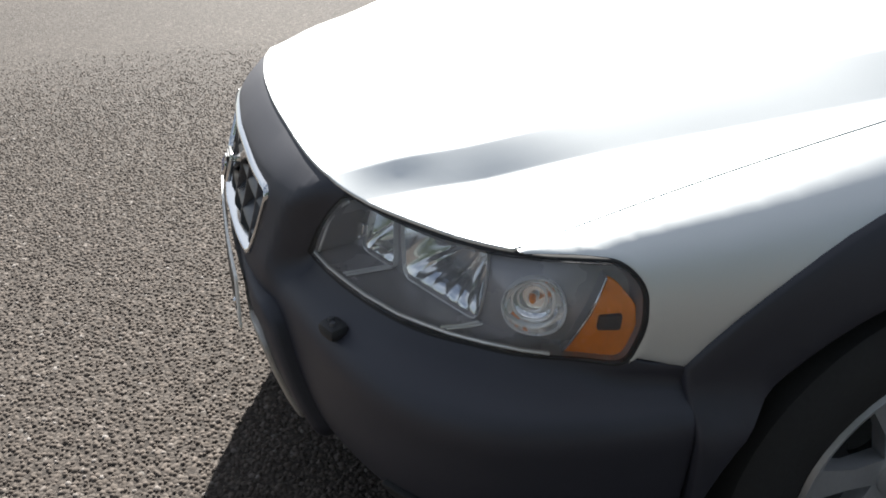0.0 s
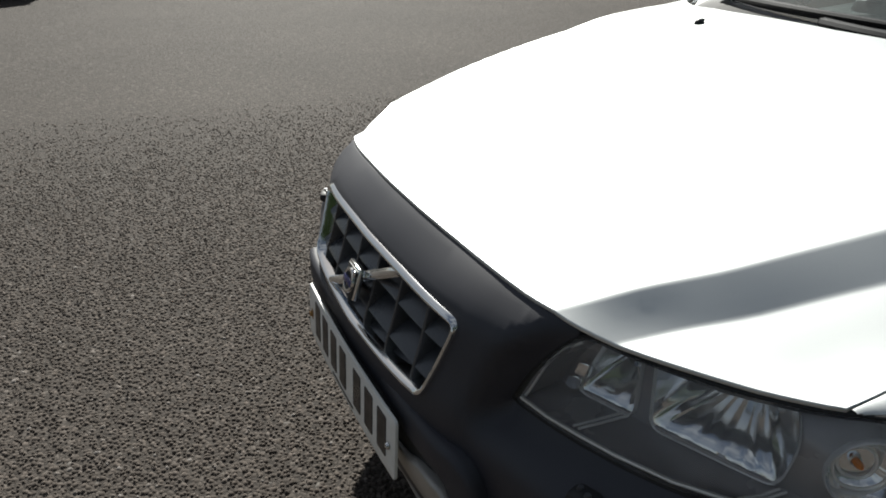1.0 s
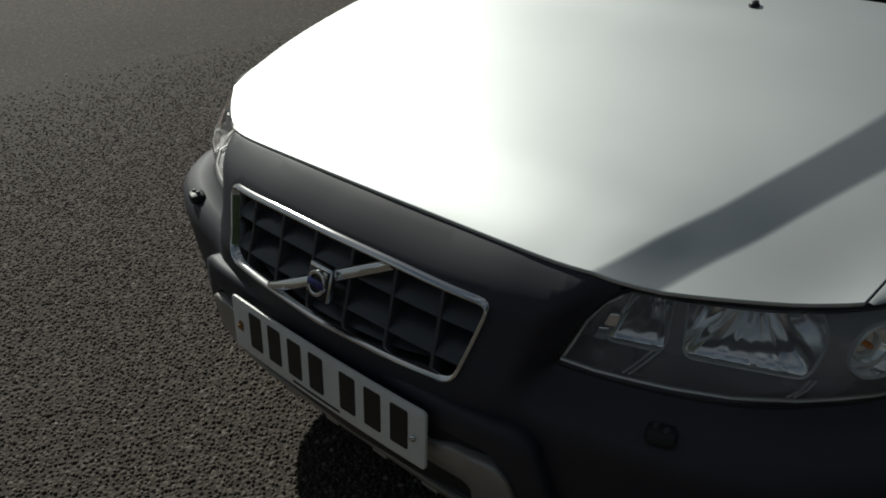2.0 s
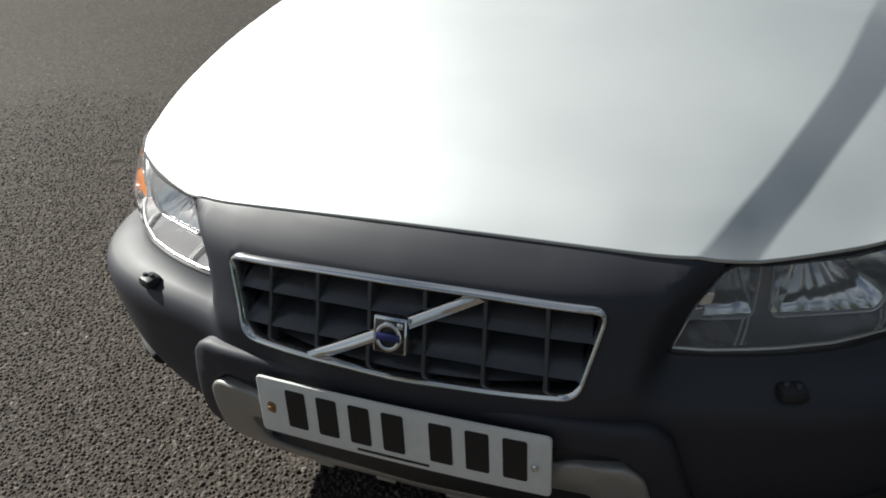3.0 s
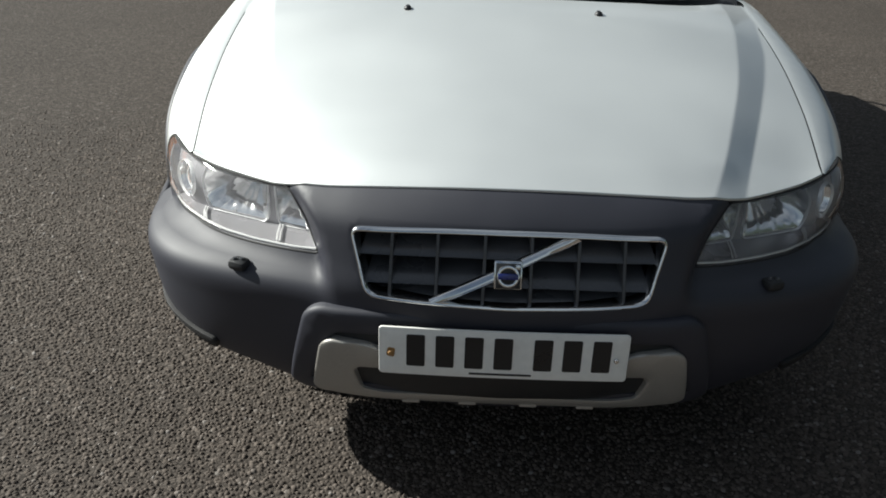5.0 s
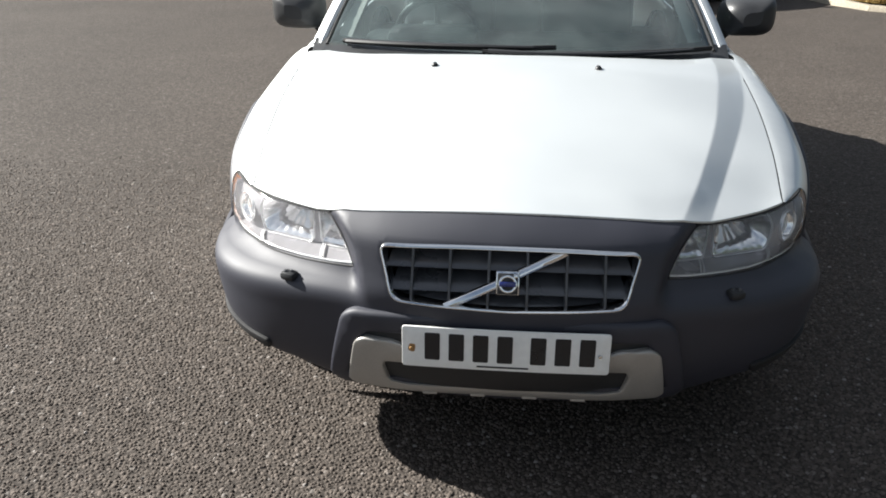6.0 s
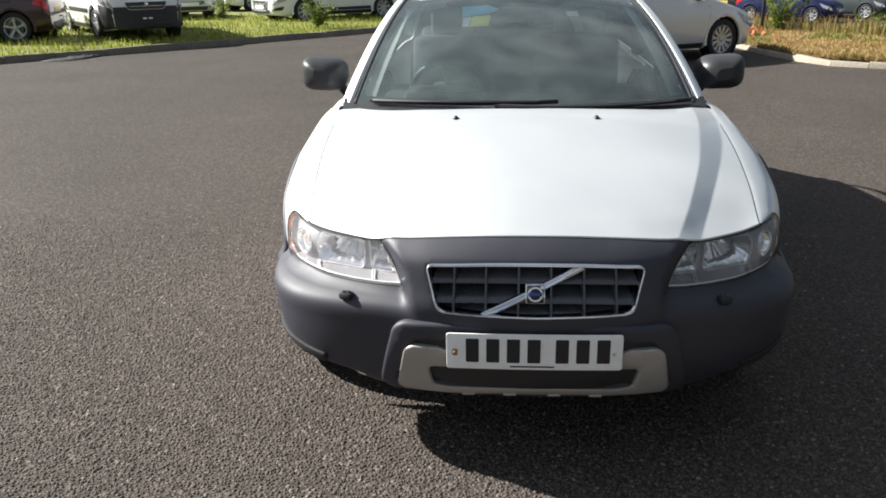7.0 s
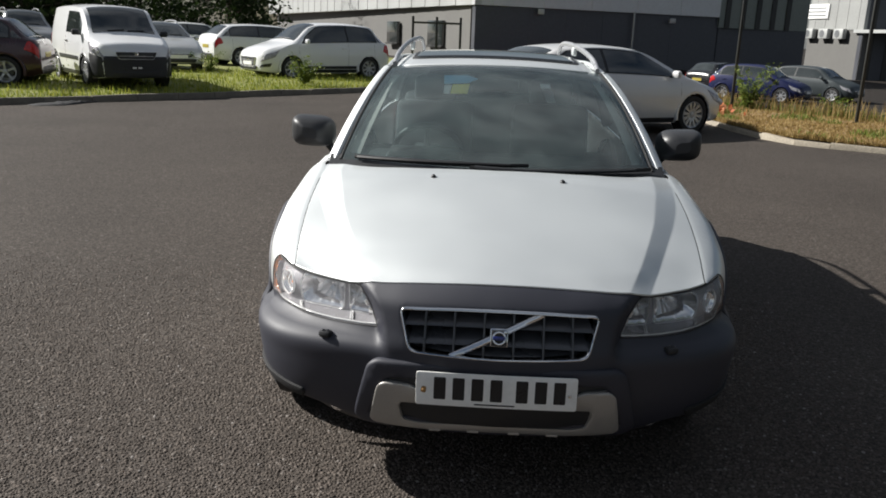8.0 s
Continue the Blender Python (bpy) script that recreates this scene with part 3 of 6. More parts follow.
def bonnet_sheet():
    """The bonnet as rows that follow its creases, with a turned-down edge."""
    ss = [i / 20 * .60 for i in range(20)] + [.60 + .10 * k for k in (0, .05, .10, .15, .32, .5, .68, .85, .90, .95)] + [.70 + i / 10 * .30 for i in range(11)]
    ss = [-s for s in ss[:0:-1]] + ss
    ts = [0, .006, .014, .026] + [.04 + .96 * (i / 46) for i in range(47)]

    def spot(s, t):
        x = y = 0.0
        y = .2 + .9 * t
        for _ in range(6):
            a, c, e = abs(s), CREASE(y) - .1 * BAND(y), X_EDGE(max(y, .36)) - .0070
            w = BAND(y) * 1.2
            x = c * a / .60 if a < .60 else c + w * (a - .60) / .10 if a < .70 else c + w + (e - c - w) * (a - .70) / .30
            f = HOOD_FRONT(min(x, .735))
            y = f + (HOOD_BACK(x) - f) * t
        return math.copysign(x, s), y
    grid = [[spot(s, t) for s in ss] for t in ts]
    v = [Vector((x, y, hood_z(x, y))) for row in grid for x, y in row]
    n, k = len(ss), len(ts)
    f = [(j * n + i, j * n + i + 1, j * n + n + i + 1, j * n + n + i) for j in range(k - 1) for i in range(n - 1)]
    rim = [i for i in range(n)] + [j * n + n - 1 for j in range(1, k)] + [(k - 1) * n + i for i in range(n - 2, -1, -1)] + [j * n for j in range(k - 2, 0, -1)]
    c = Vector((0, .65, 0))
    rings = [rim]
    for out, down in ((.0012, .0010), (.0015, .002), (.0010, .0055), (-.02, .0065)):
        ring = []
        for i in rim:
            d = v[i] - c
            d = Vector((d.x, d.y, 0)).normalized()
            ring.append(len(v))
            v.append(v[i] + d * out - Vector((0, 0, down)))
        rings.append(ring)
    m = len(rim)
    for r0, r1 in zip(rings, rings[1:]):
        f += [(r0[i], r0[(i + 1) % m], r1[(i + 1) % m], r1[i]) for i in range(m)]
    return v, f


def screen(a, t, d=0.0):
    """The windscreen: a from -1 to 1 across, t from 0 at the cowl to 1 at the roof."""
    bx, by, bz = .735 * a, 1.13 + .25 * a * a, .985
    tx, ty, tz = .592 * a, 2.17 + .125 * a * a, 1.418 - .030 * a * a
    bulge = .045 * 4 * t * (1 - t)
    return Vector((bx + (tx - bx) * t, by + (ty - by) * t - bulge * .42 + d * .42, bz + (tz - bz) * t + bulge * .9 - d * .9))


ROOF_Z = curve((2.1, 1.412), (2.5, 1.452), (3.0, 1.475), (3.6, 1.470), (4.2, 1.440), (4.45, 1.415))
ROOF_X = curve((2.1, .598), (2.6, .60), (3.8, .585), (4.45, .54))


def roof(a, y, d=0.0):
    return Vector((ROOF_X(y) * a, y + .11 * a * a * max(0.0, 1 - (y - 2.17) / .8), ROOF_Z(y) - .030 * a * a - .035 * max(0, abs(a) - .85) / .15 - d))


def glazing(y, t, d=0.0):
    """Side windows on the +x side: t from 0 at the belt to 1 at the roof."""
    z0, z1 = Z_EDGE(y) + .005, ROOF_Z(y) - .05
    x0, x1 = X_EDGE(y) - .012, ROOF_X(y) + .012
    return Vector((x0 + (x1 - x0) * t + .025 * 4 * t * (1 - t) - d, y, z0 + (z1 - z0) * t))


def glazing_l(y, t, d=0.0):
    p = glazing(y, t, d)
    return Vector((-p.x, p.y, p.z))


def tail(x, z, d=0.0):
    y = 4.66 - .10 * abs(x / .8) ** 3 - .02 * ((z - .6) / .4) ** 2
    if z > 1.0:
        y -= (z - 1.0) * .62
    return Vector((x * (1 - .28 * step01(1.0, 1.45, z)), y - d, z))


def mirrored(poly):
    return [Vector((-p[0], p[1])) for p in poly][::-1]


LAMP = [(u_at(x, EDGE_Z(x) - .008), EDGE_Z(x) - .008) for x in (.472, .52, .58, .64, .70, .75, .79)]
LAMP += [(u_back(y, z), z) for y, z in ((.469, .761), (.491, .736), (.491, .682), (.472, .627))]
LAMP += [(u_at(x, z), z) for x, z in ((.78, .622), (.70, .618), (.56, .616), (.403, .621), (.428, .69))]
LAMP = rounded(LAMP, [.02, .03, .03, .03, .03, .03, .03, .03, .02, .02, .02, .03, .05, .08, .010, .04])
GRILLE_HOLE = rounded([(-.329, .713), (-.16, .722), (0, .725), (.16, .722), (.329, .713), (.293, .572), (.15, .565), (0, .562), (-.15, .565), (-.293, .572)],
                      [.028, .05, .05, .05, .028, .030, .05, .05, .05, .030])
ARCH_Y, ARCH_Z, ARCH_R = .965, .345, .405


def arc_pts(cy, cz, r, a0, a1, n):
    return [Vector((cy + r * math.cos(radians(a0 + (a1 - a0) * i / n)), cz + r * math.sin(radians(a0 + (a1 - a0) * i / n)))) for i in range(n + 1)]


def headlamp(car, s):
    """One clear headlamp: deep dark housing, two reflector bowls with flat ribbed floors, a round indicator bowl, amber end, clear lens."""
    def at(u, z, d=0.0):
        return front(u * s, z, d)

    def room(u, z):
        """How far the upright back of the housing lies under the lens."""
        p = front(u, z)
        nx, ny = np.interp(u, ARC, PLAN_IN[:, 0]), np.interp(u, ARC, PLAN_IN[:, 1])
        d = (.250 + .41 * (p.x - .52) - p.y) / (ny - .41 * nx)
        return .5 * (d + .026 + math.hypot(d - .026, .012))

    def back(u, z, d=0.0):
        return front(u * s, z, room(u, z) + d)

    def u_in(x, z):
        lo, hi = .3, 1.15
        for _ in range(36):
            m = (lo + hi) / 2
            lo, hi = (m, hi) if front(m, z, room(m, z)).x < x else (lo, m)
        return lo

    def shape(pts):
        return [Vector((u_in(x, z), z)) for x, z in pts]

    outline = spaced(LAMP, .016)
    out = outward(outline)
    rim = [p - q * .004 for p, q in zip(outline, out)]
    floor = [p - q * .012 for p, q in zip(outline, out)]
    wv, n = [], len(rim)
    for k in range(6):
        t = k / 5
        for p, q in zip(rim, floor):
            c = p.lerp(q, t)
            wv.append(at(c.x, c.y, .003 + room(c.x, c.y) * t))
    wf = [(k * n + i, k * n + (i + 1) % n, k * n + n + (i + 1) % n, k * n + n + i) for k in range(5) for i in range(n)]
    cell1, r1 = [(.472, .738), (.516, .738), (.513, .633), (.431, .635)], [.014, .010, .018, .020]
    cell2, r2 = [(.534, .739), (.684, .736), (.703, .700), (.692, .634), (.538, .632)], [.022, .03, .04, .028, .020]
    cell3, r3 = [(.759 + .028 * math.cos(k * math.pi / 8), .684 + .039 * math.sin(k * math.pi / 8)) for k in range(16)], .008
    holes = [rounded(shape(c), r) for c, r in ((cell1, r1), (cell2, r2), (cell3, r3))]
    lamp = part("headlamp", *merged((wv, wf), sheet(floor, back, .012, holes=holes, depth=.004, rnd=.0, off=.003)), HOUSING, car, "headlamp with bright reflector bowls under a clear lens")

    def bowl(pts, r, far, shrink=.4, lift=0.0, facet=.004, rise=.8):
        """A faceted reflector behind an opening in the housing, with a thin bright rim."""
        edge = rounded(shape(pts), r)
        lp = spaced(edge, .013)
        c = sum(lp, Vector((0, 0))) / len(lp)
        rng = random.Random(len(lp) + int(1000 * far))
        rings, faces = [], []
        m = len(lp)
        tilt = [(i * 5 % 7) / 6 for i in range(m)]
        for k in range(7):
            t = k / 6
            f = 1 - (1 - shrink) * t ** 1.6
            for p in lp:
                q = c + Vector((0, lift * t)) + (p - c) * f
                rings.append(back(q.x, q.y, .001 + far * math.sin(t * math.pi / 2) * (1 + rise * (q.y - c.y) / .05) - facet * (.45 * rng.random() + .55 * tilt[lp.index(p)]) * math.sin(math.pi * t) ** .5))
        for k in range(6):
            faces += [(k * m + i, k * m + (i + 1) % m, (k + 1) * m + (i + 1) % m, (k + 1) * m + i) for i in range(m)]
        faces.append(tuple(6 * m + i for i in range(m)))
        b = part("reflector", rings, faces, REFLECTOR, lamp, smooth=False)
        band(edge, back, BRIGHT, "bezel", b, .0032, .005, .008, .010)
        return b, c

    def bowl_floor(b, x0, x1, z, far, ribs):
        """The flat floor of a bowl, ending in an arc against the reflector."""
        v, f = [], []
        for i in range(25):
            a = -1 + i / 12
            u = u_in((x0 + x1) / 2 + a * (x1 - x0) / 2, z)
            d = .002 + far * math.sqrt(max(0.0, 1 - a * a))
            v += [back(u, z - .003, -.003), back(u, z, -.002), back(u, z + .001, d * .5), back(u, z + .003, d)]
        for i in range(24):
            f += [(i * 4 + k, i * 4 + k + 1, i * 4 + 5 + k, i * 4 + 4 + k) for k in range(3)]
        part("bowl_floor", v, f, HOUSING, b, "dark flat floor of the bowl")
        for k in range(ribs):
            a = -.8 + 1.6 * k / (ribs - 1)
            u = u_in((x0 + x1) / 2 + a * (x1 - x0) / 2, z)
            d = far * math.sqrt(1 - a * a)
            part("rib", *tube([back(u, z + .0005, .003), back(u, z + .0015, .003 + d * .22)], .0016, 5), BRIGHT, b)

    b1, c1 = bowl(cell1, r1, .060, .30, .022, .0055)
    b2, c2 = bowl(cell2, r2, .078, .28, .026, .008)
    b3, c3 = bowl(cell3, r3, .034, .42, .002, .0008, .1)
    for k, d in ((.72, .016), (.50, .026)):
        ring = [c3 + (p - c3) * k for p in spaced(rounded(shape(cell3), r3), .008)]
        part("bowl_ring", *tube([back(p.x, p.y, d) for p in ring + ring[:1]], .0022, 6), BRIGHT, b3)
    bowl_floor(b1, .434, .510, .637, .050, 6)
    bowl_floor(b2, .541, .690, .636, .070, 16)
    # small bright pockets at the inner end
    for x, z in ((.436, .650), (.449, .676)):
        part("pocket", *sheet(rounded(shape([(x - .010, z + .009), (x + .004, z + .011), (x, z - .009), (x - .016, z - .009)]), .003), back, .012, depth=.008, rnd=.002, off=-.014), REFLECTOR, lamp)
    # bulbs with collars
    for b, c, r, ln, far in ((b1, c1, .006, .020, .058), (b2, c2 + Vector((0, .010)), .008, .026, .076), (b3, c3, .0045, .016, .032)):
        p, q = back(c.x, c.y, far), back(c.x, c.y, far - ln)
        part("bulb", *tube([p, p.lerp(q, .75), q], [r, r, r * .5], 14), BULB if b is not b3 else AMBER, b)
        part("bulb_collar", *tube([p, p.lerp(q, .22)], r * 1.5, 16), CHROME, b)
    # pairs of ridges across the shelf below the bowls
    for x in (.496, .504, .690, .697):
        u0, u1 = u_at(x, .626), u_in(x + .004, .632)
        part("shelf_ridge", *tube([at(u0, .628, .008), at(u0 * .5 + u1 * .5, .631, .5 * room(u1, .632)), back(u1, .633, -.003)], .0022, 6), BRIGHT, lamp)
    # amber end piece with its dark clip
    am = [(u_back(.448, .741), .741)] + [(u_back(y, z), z) for y, z in ((.460, .735), (.481, .708), (.483, .671), (.463, .629))] + [(u_back(.398, .623), .623)]
    signal = panel("turn_signal", rounded([Vector(p) for p in am], .008), at, AMBER, lamp, "amber plastic turn signal", step=.012, depth=.006, rnd=.001, off=.011)
    part("signal_clip", *sheet(rounded([Vector((u_back(y, z), z)) for y, z in ((.437, .694), (.464, .696), (.462, .676), (.435, .676))], .003), at, .01, depth=.006, rnd=.001, off=.006), PLASTIC, signal)
    line = [Vector(am[0]).lerp(Vector(am[-1]), k / 8) for k in range(9)]
    side = Vector((.003, 0))
    wall = [at(*(p + side * q), d) for q, d in ((-.5, .034), (-.5, .010), (.5, .010), (.5, .034)) for p in line]
    part("divider", wall, [(b * 9 + k, b * 9 + k + 1, (b + 1) % 4 * 9 + k + 1, (b + 1) % 4 * 9 + k) for b in range(4) for k in range(8)] + [(0, 9, 18, 27), (8, 17, 26, 35)], HOUSING, lamp)
    part("signal_edge", *tube([at(*p, .009) for p in line], .0018, 8), CHROME, signal)
    # bright lip along the lower and inner edges, dark seal round the lens
    low = [at(u_at(x, z + .006), z + .006, .004) for x, z in ((.410, .621), (.46, .618), (.51, .617), (.56, .616), (.63, .617), (.70, .618), (.74, .620), (.775, .622), (.794, .623))]
    part("edge_strip", *tube(low, .0030, 8), BRIGHT, lamp)
    up = [at(u_at(x, z), z, .010) for x, z in ((.412, .628), (.421, .65), (.435, .69), (.453, .72), (.471, .735))]
    part("edge_strip", *tube(up, .0022, 8), BRIGHT, lamp)
    band(LAMP, at, RUBBER, "seal", lamp, .0035, .001, .02, .02)
    lens = panel("lens", LAMP, at, LENS, lamp, "clear plastic lens", step=.025, depth=.004, rnd=.002)
    lens.visible_shadow = False
    return lamp


def wheel(parent, at, side, radius=.345, width=.215, rim=.215, spokes=7, name="wheel", detail=48):
    """A wheel: tyre with shoulders, rim barrel, spokes and hub. side: +1 faces +x."""
    w = width / 2
    x = at[0]
    prof = [(rim + .004, -w * .8), (rim + .03, -w), (radius - .03, -w), (radius - .006, -w * .82), (radius, -w * .5), (radius, w * .5),
            (radius - .006, w * .82), (radius - .03, w), (rim + .03, w), (rim + .004, w * .8)]
    tyre = part(name, *lathe(prof, detail, "x", at, True), RUBBER, parent, "black rubber tyre on an alloy rim")
    barrel = [(rim + .008, w * .86 * side), (rim + .002, w * .92 * side), (rim - .012, w * .86 * side), (rim - .02, w * .2 * side), (rim - .03, -w * .7 * side), (.05, -w * .7 * side)]
    b = part("rim", *lathe(barrel, detail, "x", at), ALLOY, tyre)
    for k in range(spokes):
        a = 2 * math.pi * (k + .3) / spokes
        e = []
        for r, hw, o in ((.045, .026, .62), (.12, .020, .74), (rim - .02, .030, .80), (rim - .004, .036, .80)):
            for v in (-1, 1):
                for dep in (0, .03):
                    p = Vector((0, r, v * hw * (1 - .1 * (dep > 0))))
                    y, z = p.y * math.cos(a) - p.z * math.sin(a), p.y * math.sin(a) + p.z * math.cos(a)
                    e.append((x + side * (w * o - dep), at[1] + y, at[2] + z))
        f = []
        for j in range(3):
            i = j * 4
            f += [(i, i + 4, i + 6, i + 2), (i + 1, i + 3, i + 7, i + 5), (i, i + 1, i + 5, i + 4), (i + 2, i + 6, i + 7, i + 3)]
        f += [(0, 2, 3, 1), (12, 13, 15, 14)]
        part("spoke", e, f, ALLOY, tyre, smooth=False)
    part("hub_cap", *lathe([(.0005, w * .74 * side), (.03, w * .73 * side), (.05, w * .66 * side), (.055, w * .4 * side)], 24, "x", at), ALLOY, tyre)
    part("brake_disc", *lathe([(.04, -.01 * side), (.145, -.01 * side), (.145, -.03 * side), (.04, -.03 * side)], 32, "x", at, True), GRILLE, tyre)
    return tyre


def number_plate(car, at, name="number_plate", bars=7, front_y=True):
    """A white plate with plain dark bars for its writing, rivets and a maker's line."""
    m = at
    lp = rounded([(-.26, -.0555), (.26, -.0555), (.26, .0555), (-.26, .0555)], .008)

    def flat(u, v, d=0.0):
        return m @ Vector((u, d + .006 * (u / .26) ** 2, v))
    pl = panel(name, lp, flat, PLATE, car, "white number plate with dark bars and rusty fixings", step=.05, depth=.005, rnd=.001)
    x = -.2085
    for k in range(bars):
        part("bar", *sheet(rounded([(x + .006, -.034), (x + .044, -.034), (x + .044, .041), (x + .006, .041)], .004), flat, .03, depth=.0012, rnd=.0004, off=-.0012), PRINT, pl, "dark bar in place of a character")
        x += .061 if k != 3 else .083
    part("maker_line", *sheet(rounded([(-.07, -.0485), (.06, -.0485), (.06, -.0445), (-.07, -.0445)], .001), flat, .03, depth=.001, rnd=.0003, off=-.001), PRINT, pl)
    for sx in (-.236, .236):
        part("rivet", *lathe([(.0005, -.005), (.0045, -.0045), (.006, -.002), (.0065, 0)], 14, "y", m @ Vector((sx, .004, -.004))), CHROME if sx > 0 else RUST, pl)
    part("rust_mark", *sheet(rounded([(-.246, -.012), (-.229, -.016), (-.226, .006), (-.242, .008)], .006), flat, .01, depth=.0006, rnd=.0002, off=-.0006), RUST, pl, "brown rust stain")
    return pl


def estate_car():
    car = thing("estate_car", "silver estate car with dark grey bumpers parked on asphalt", "car")
    # bonnet
    bonnet = part("bonnet", *bonnet_sheet(), SILVER, car, "smooth silver bonnet with two creases", sharp=60)
    for sx in (-.270, .270):
        z = hood_z(sx, .937)
        part("washer_nozzle", *merged(lathe([(.0005, .010), (.006, .009), (.010, .005), (.012, 0), (.012, -.004)], 18, "z", (sx, .937, z)),
                                            block(sx, .943, z + .007, .010, .010, .006, .002)), PLASTIC, bonnet, "small black washer nozzle")
    # bumper with the openings for lamps and grille
    top = [Vector((u_at(x, EDGE_Z(x) - .006), EDGE_Z(x) - .006)) for x in [.01 + i * .455 / 14 for i in range(15)]]
    end_u = u_back(.545, .5)
    # one half outline of the bumper, run from the middle of the top edge to the middle of the bottom
    i_top = min(range(len(LAMP)), key=lambda i: (LAMP[i] - Vector((u_at(.472, .748), .748))).length)
    i_out = min(range(len(LAMP)), key=lambda i: (LAMP[i] - Vector((u_back(.472, .627), .627))).length)
    ring = []
    i = i_top
    while i != i_out:
        ring.append(LAMP[i])
        i = (i - 1) % len(LAMP)
    ring.append(LAMP[i_out])
    c = sum(LAMP, Vector((0, 0))) / len(LAMP)
    ring = [p + (p - c).normalized() * .005 for p in ring]
    half = top + ring + [Vector((u_back(.505, .625), .625)), Vector((end_u - .01, .628)), Vector((end_u, .632)), Vector((end_u, .365)), Vector((end_u - .02, .345)), Vector((.78, .325)), Vector((.60, .310)), Vector((.52, .285)), Vector((.40, .27)), Vector((.01, .27))]
    poly = half + mirrored(half)
    bumper = panel("bumper", poly, front, TRIM, car, "dark grey moulded front bumper", step=.013, holes=[[Vector((u_at(abs(p.x), p.y) * (1 if p.x >= 0 else -1), p.y)) for p in GRILLE_HOLE]], depth=.04, rnd=.004)
    gh = [Vector((u_at(abs(p.x), p.y) * (1 if p.x >= 0 else -1), p.y)) for p in GRILLE_HOLE]
    # grille
    grille = panel("grille", gh, front, PLASTIC, car, "black grille with chrome surround and diagonal chrome strip", step=.03, depth=.02, rnd=0, off=.085)
    band(gh, front, CHROME, "surround", grille, -.011, .007, .03, .012, "chrome surround")
    for z in (.667, .611, .567):
        w = .322 - (.713 - z) * .25
        n = 33
        v, f = [], []
        prof = ((.034, .064), (.022, .040), (.009, .020), (-.003, .009), (-.008, .007), (-.011, .011), (-.002, .066))
        k = len(prof)
        for i in range(n):
            u = -w + 2 * w * i / (n - 1)
            zz = z + .008 * (1 - (u / w) ** 2) - .004
            v += [front(u, zz + dz * .9, d) for dz, d in prof]
        for i in range(n - 1):
            f += [(i * k + j, i * k + (j + 1) % k, i * k + k + (j + 1) % k, i * k + k + j) for j in range(k)]
        part("slat", v, f, GRILLE, grille, sharp=50)
    for x in (-.243, -.146, -.049, .049, .146, .243):
        zt = .716 if abs(x) < .2 else .712
        v, f = sheet([(x - .0022, .566), (x + .0022, .566), (x + .0022, zt), (x - .0022, zt)], front, .02, depth=.06, rnd=.0012, off=.006)
        part("upright", v, f, GRILLE, grille)
    # the diagonal strip, cut level at both ends
    lo, hi = .572, .7135
    v, f = [], []
    for k in range(15):
        c = -.152 + .292 * k / 14
        for q, d in ((-.0165, .006), (-.015, -.002), (-.006, -.006), (.006, -.006), (.015, -.002), (.0165, .006)):
            x = c + q * .5
            z = min(hi, max(lo, .572 + .1415 * k / 14 - q * .40))
            v.append(front(x, z, d + .001))
    for i in range(14):
        f += [(i * 6 + k, i * 6 + (k + 1) % 6, i * 6 + 6 + (k + 1) % 6, i * 6 + 6 + k) for k in range(6)]
    f += [tuple(range(6)), tuple(range(84, 90))]
    part("diagonal_strip", v, f, CHROME, grille, "polished chrome diagonal strip")
    by, bz = front(0, .642).y, .642
    tilt = Matrix.Rotation(radians(-17), 4, "X")
    badge = part("badge", *block(0, by - .010, bz, .058, .012, .060, .004, tilt), CHROME, grille, "square chrome badge with a blue centre")
    bm = Matrix.Translation((0, by - .0165, bz)) @ tilt
    part("badge_field", *[[bm @ Vector(p) for p in q] if k == 0 else q for k, q in enumerate(block(0, 0, 0, .050, .003, .052, .002))], PLASTIC, badge)
    ringv, ringf = lathe([(.0155, -.001), (.0165, -.0055), (.0195, -.0065), (.0225, -.0055), (.0235, -.001)], 36, "y")
    part("badge_ring", [bm @ Vector(p) for p in ringv], ringf, CHROME, badge)
    part("badge_bar", *[[bm @ Vector((p[0], p[1] - .005, p[2])) for p in q] if k == 0 else q for k, q in enumerate(block(0, 0, 0, .041, .004, .0125, .001))], BLUE_BADGE, badge)
    part("badge_mark", *[[bm @ Vector((p[0] + .019, p[1] - .004, p[2] + .020)) for p in q] if k == 0 else q for k, q in enumerate(block(0, 0, 0, .010, .003, .010, .001))], CHROME, badge)
    # lower guard, skid plate and plate
    guard_o = rounded([(-.392, .528), (.392, .528), (.421, .510), (.481, .308), (.46, .285), (-.46, .285), (-.481, .308), (-.421, .510)], [.03, .03, .03, .02, .01, .01, .02, .03])
    guard_i = rounded([(-.365, .492), (.365, .492), (.448, .318), (-.448, .318)], [.03, .03, .02, .02])
    guard = panel("bumper_guard", guard_o, guard_face, TRIM, car, "raised dark grey bumper guard", step=.022, holes=[guard_i], depth=.05, rnd=.012, off=-.026)
    panel("guard_recess", rounded([(-.37, .50), (.37, .50), (.455, .31), (-.455, .31)], .02), front, PLASTIC, guard, step=.03, depth=.01, rnd=.0, off=-.006)
    skid_o = rounded([(-.366, .460), (-.285, .458), (-.255, .444), (.255, .444), (.285, .458), (.366, .460), (.387, .444), (.425, .308), (.411, .296), (.34, .290), (.26, .284), (-.26, .284), (-.34, .290), (-.411, .296), (-.425, .308), (-.387, .444)],
                     [.02, .02, .02, .02, .02, .02, .02, .01, .01, .03, .03, .03, .03, .01, .01, .02])
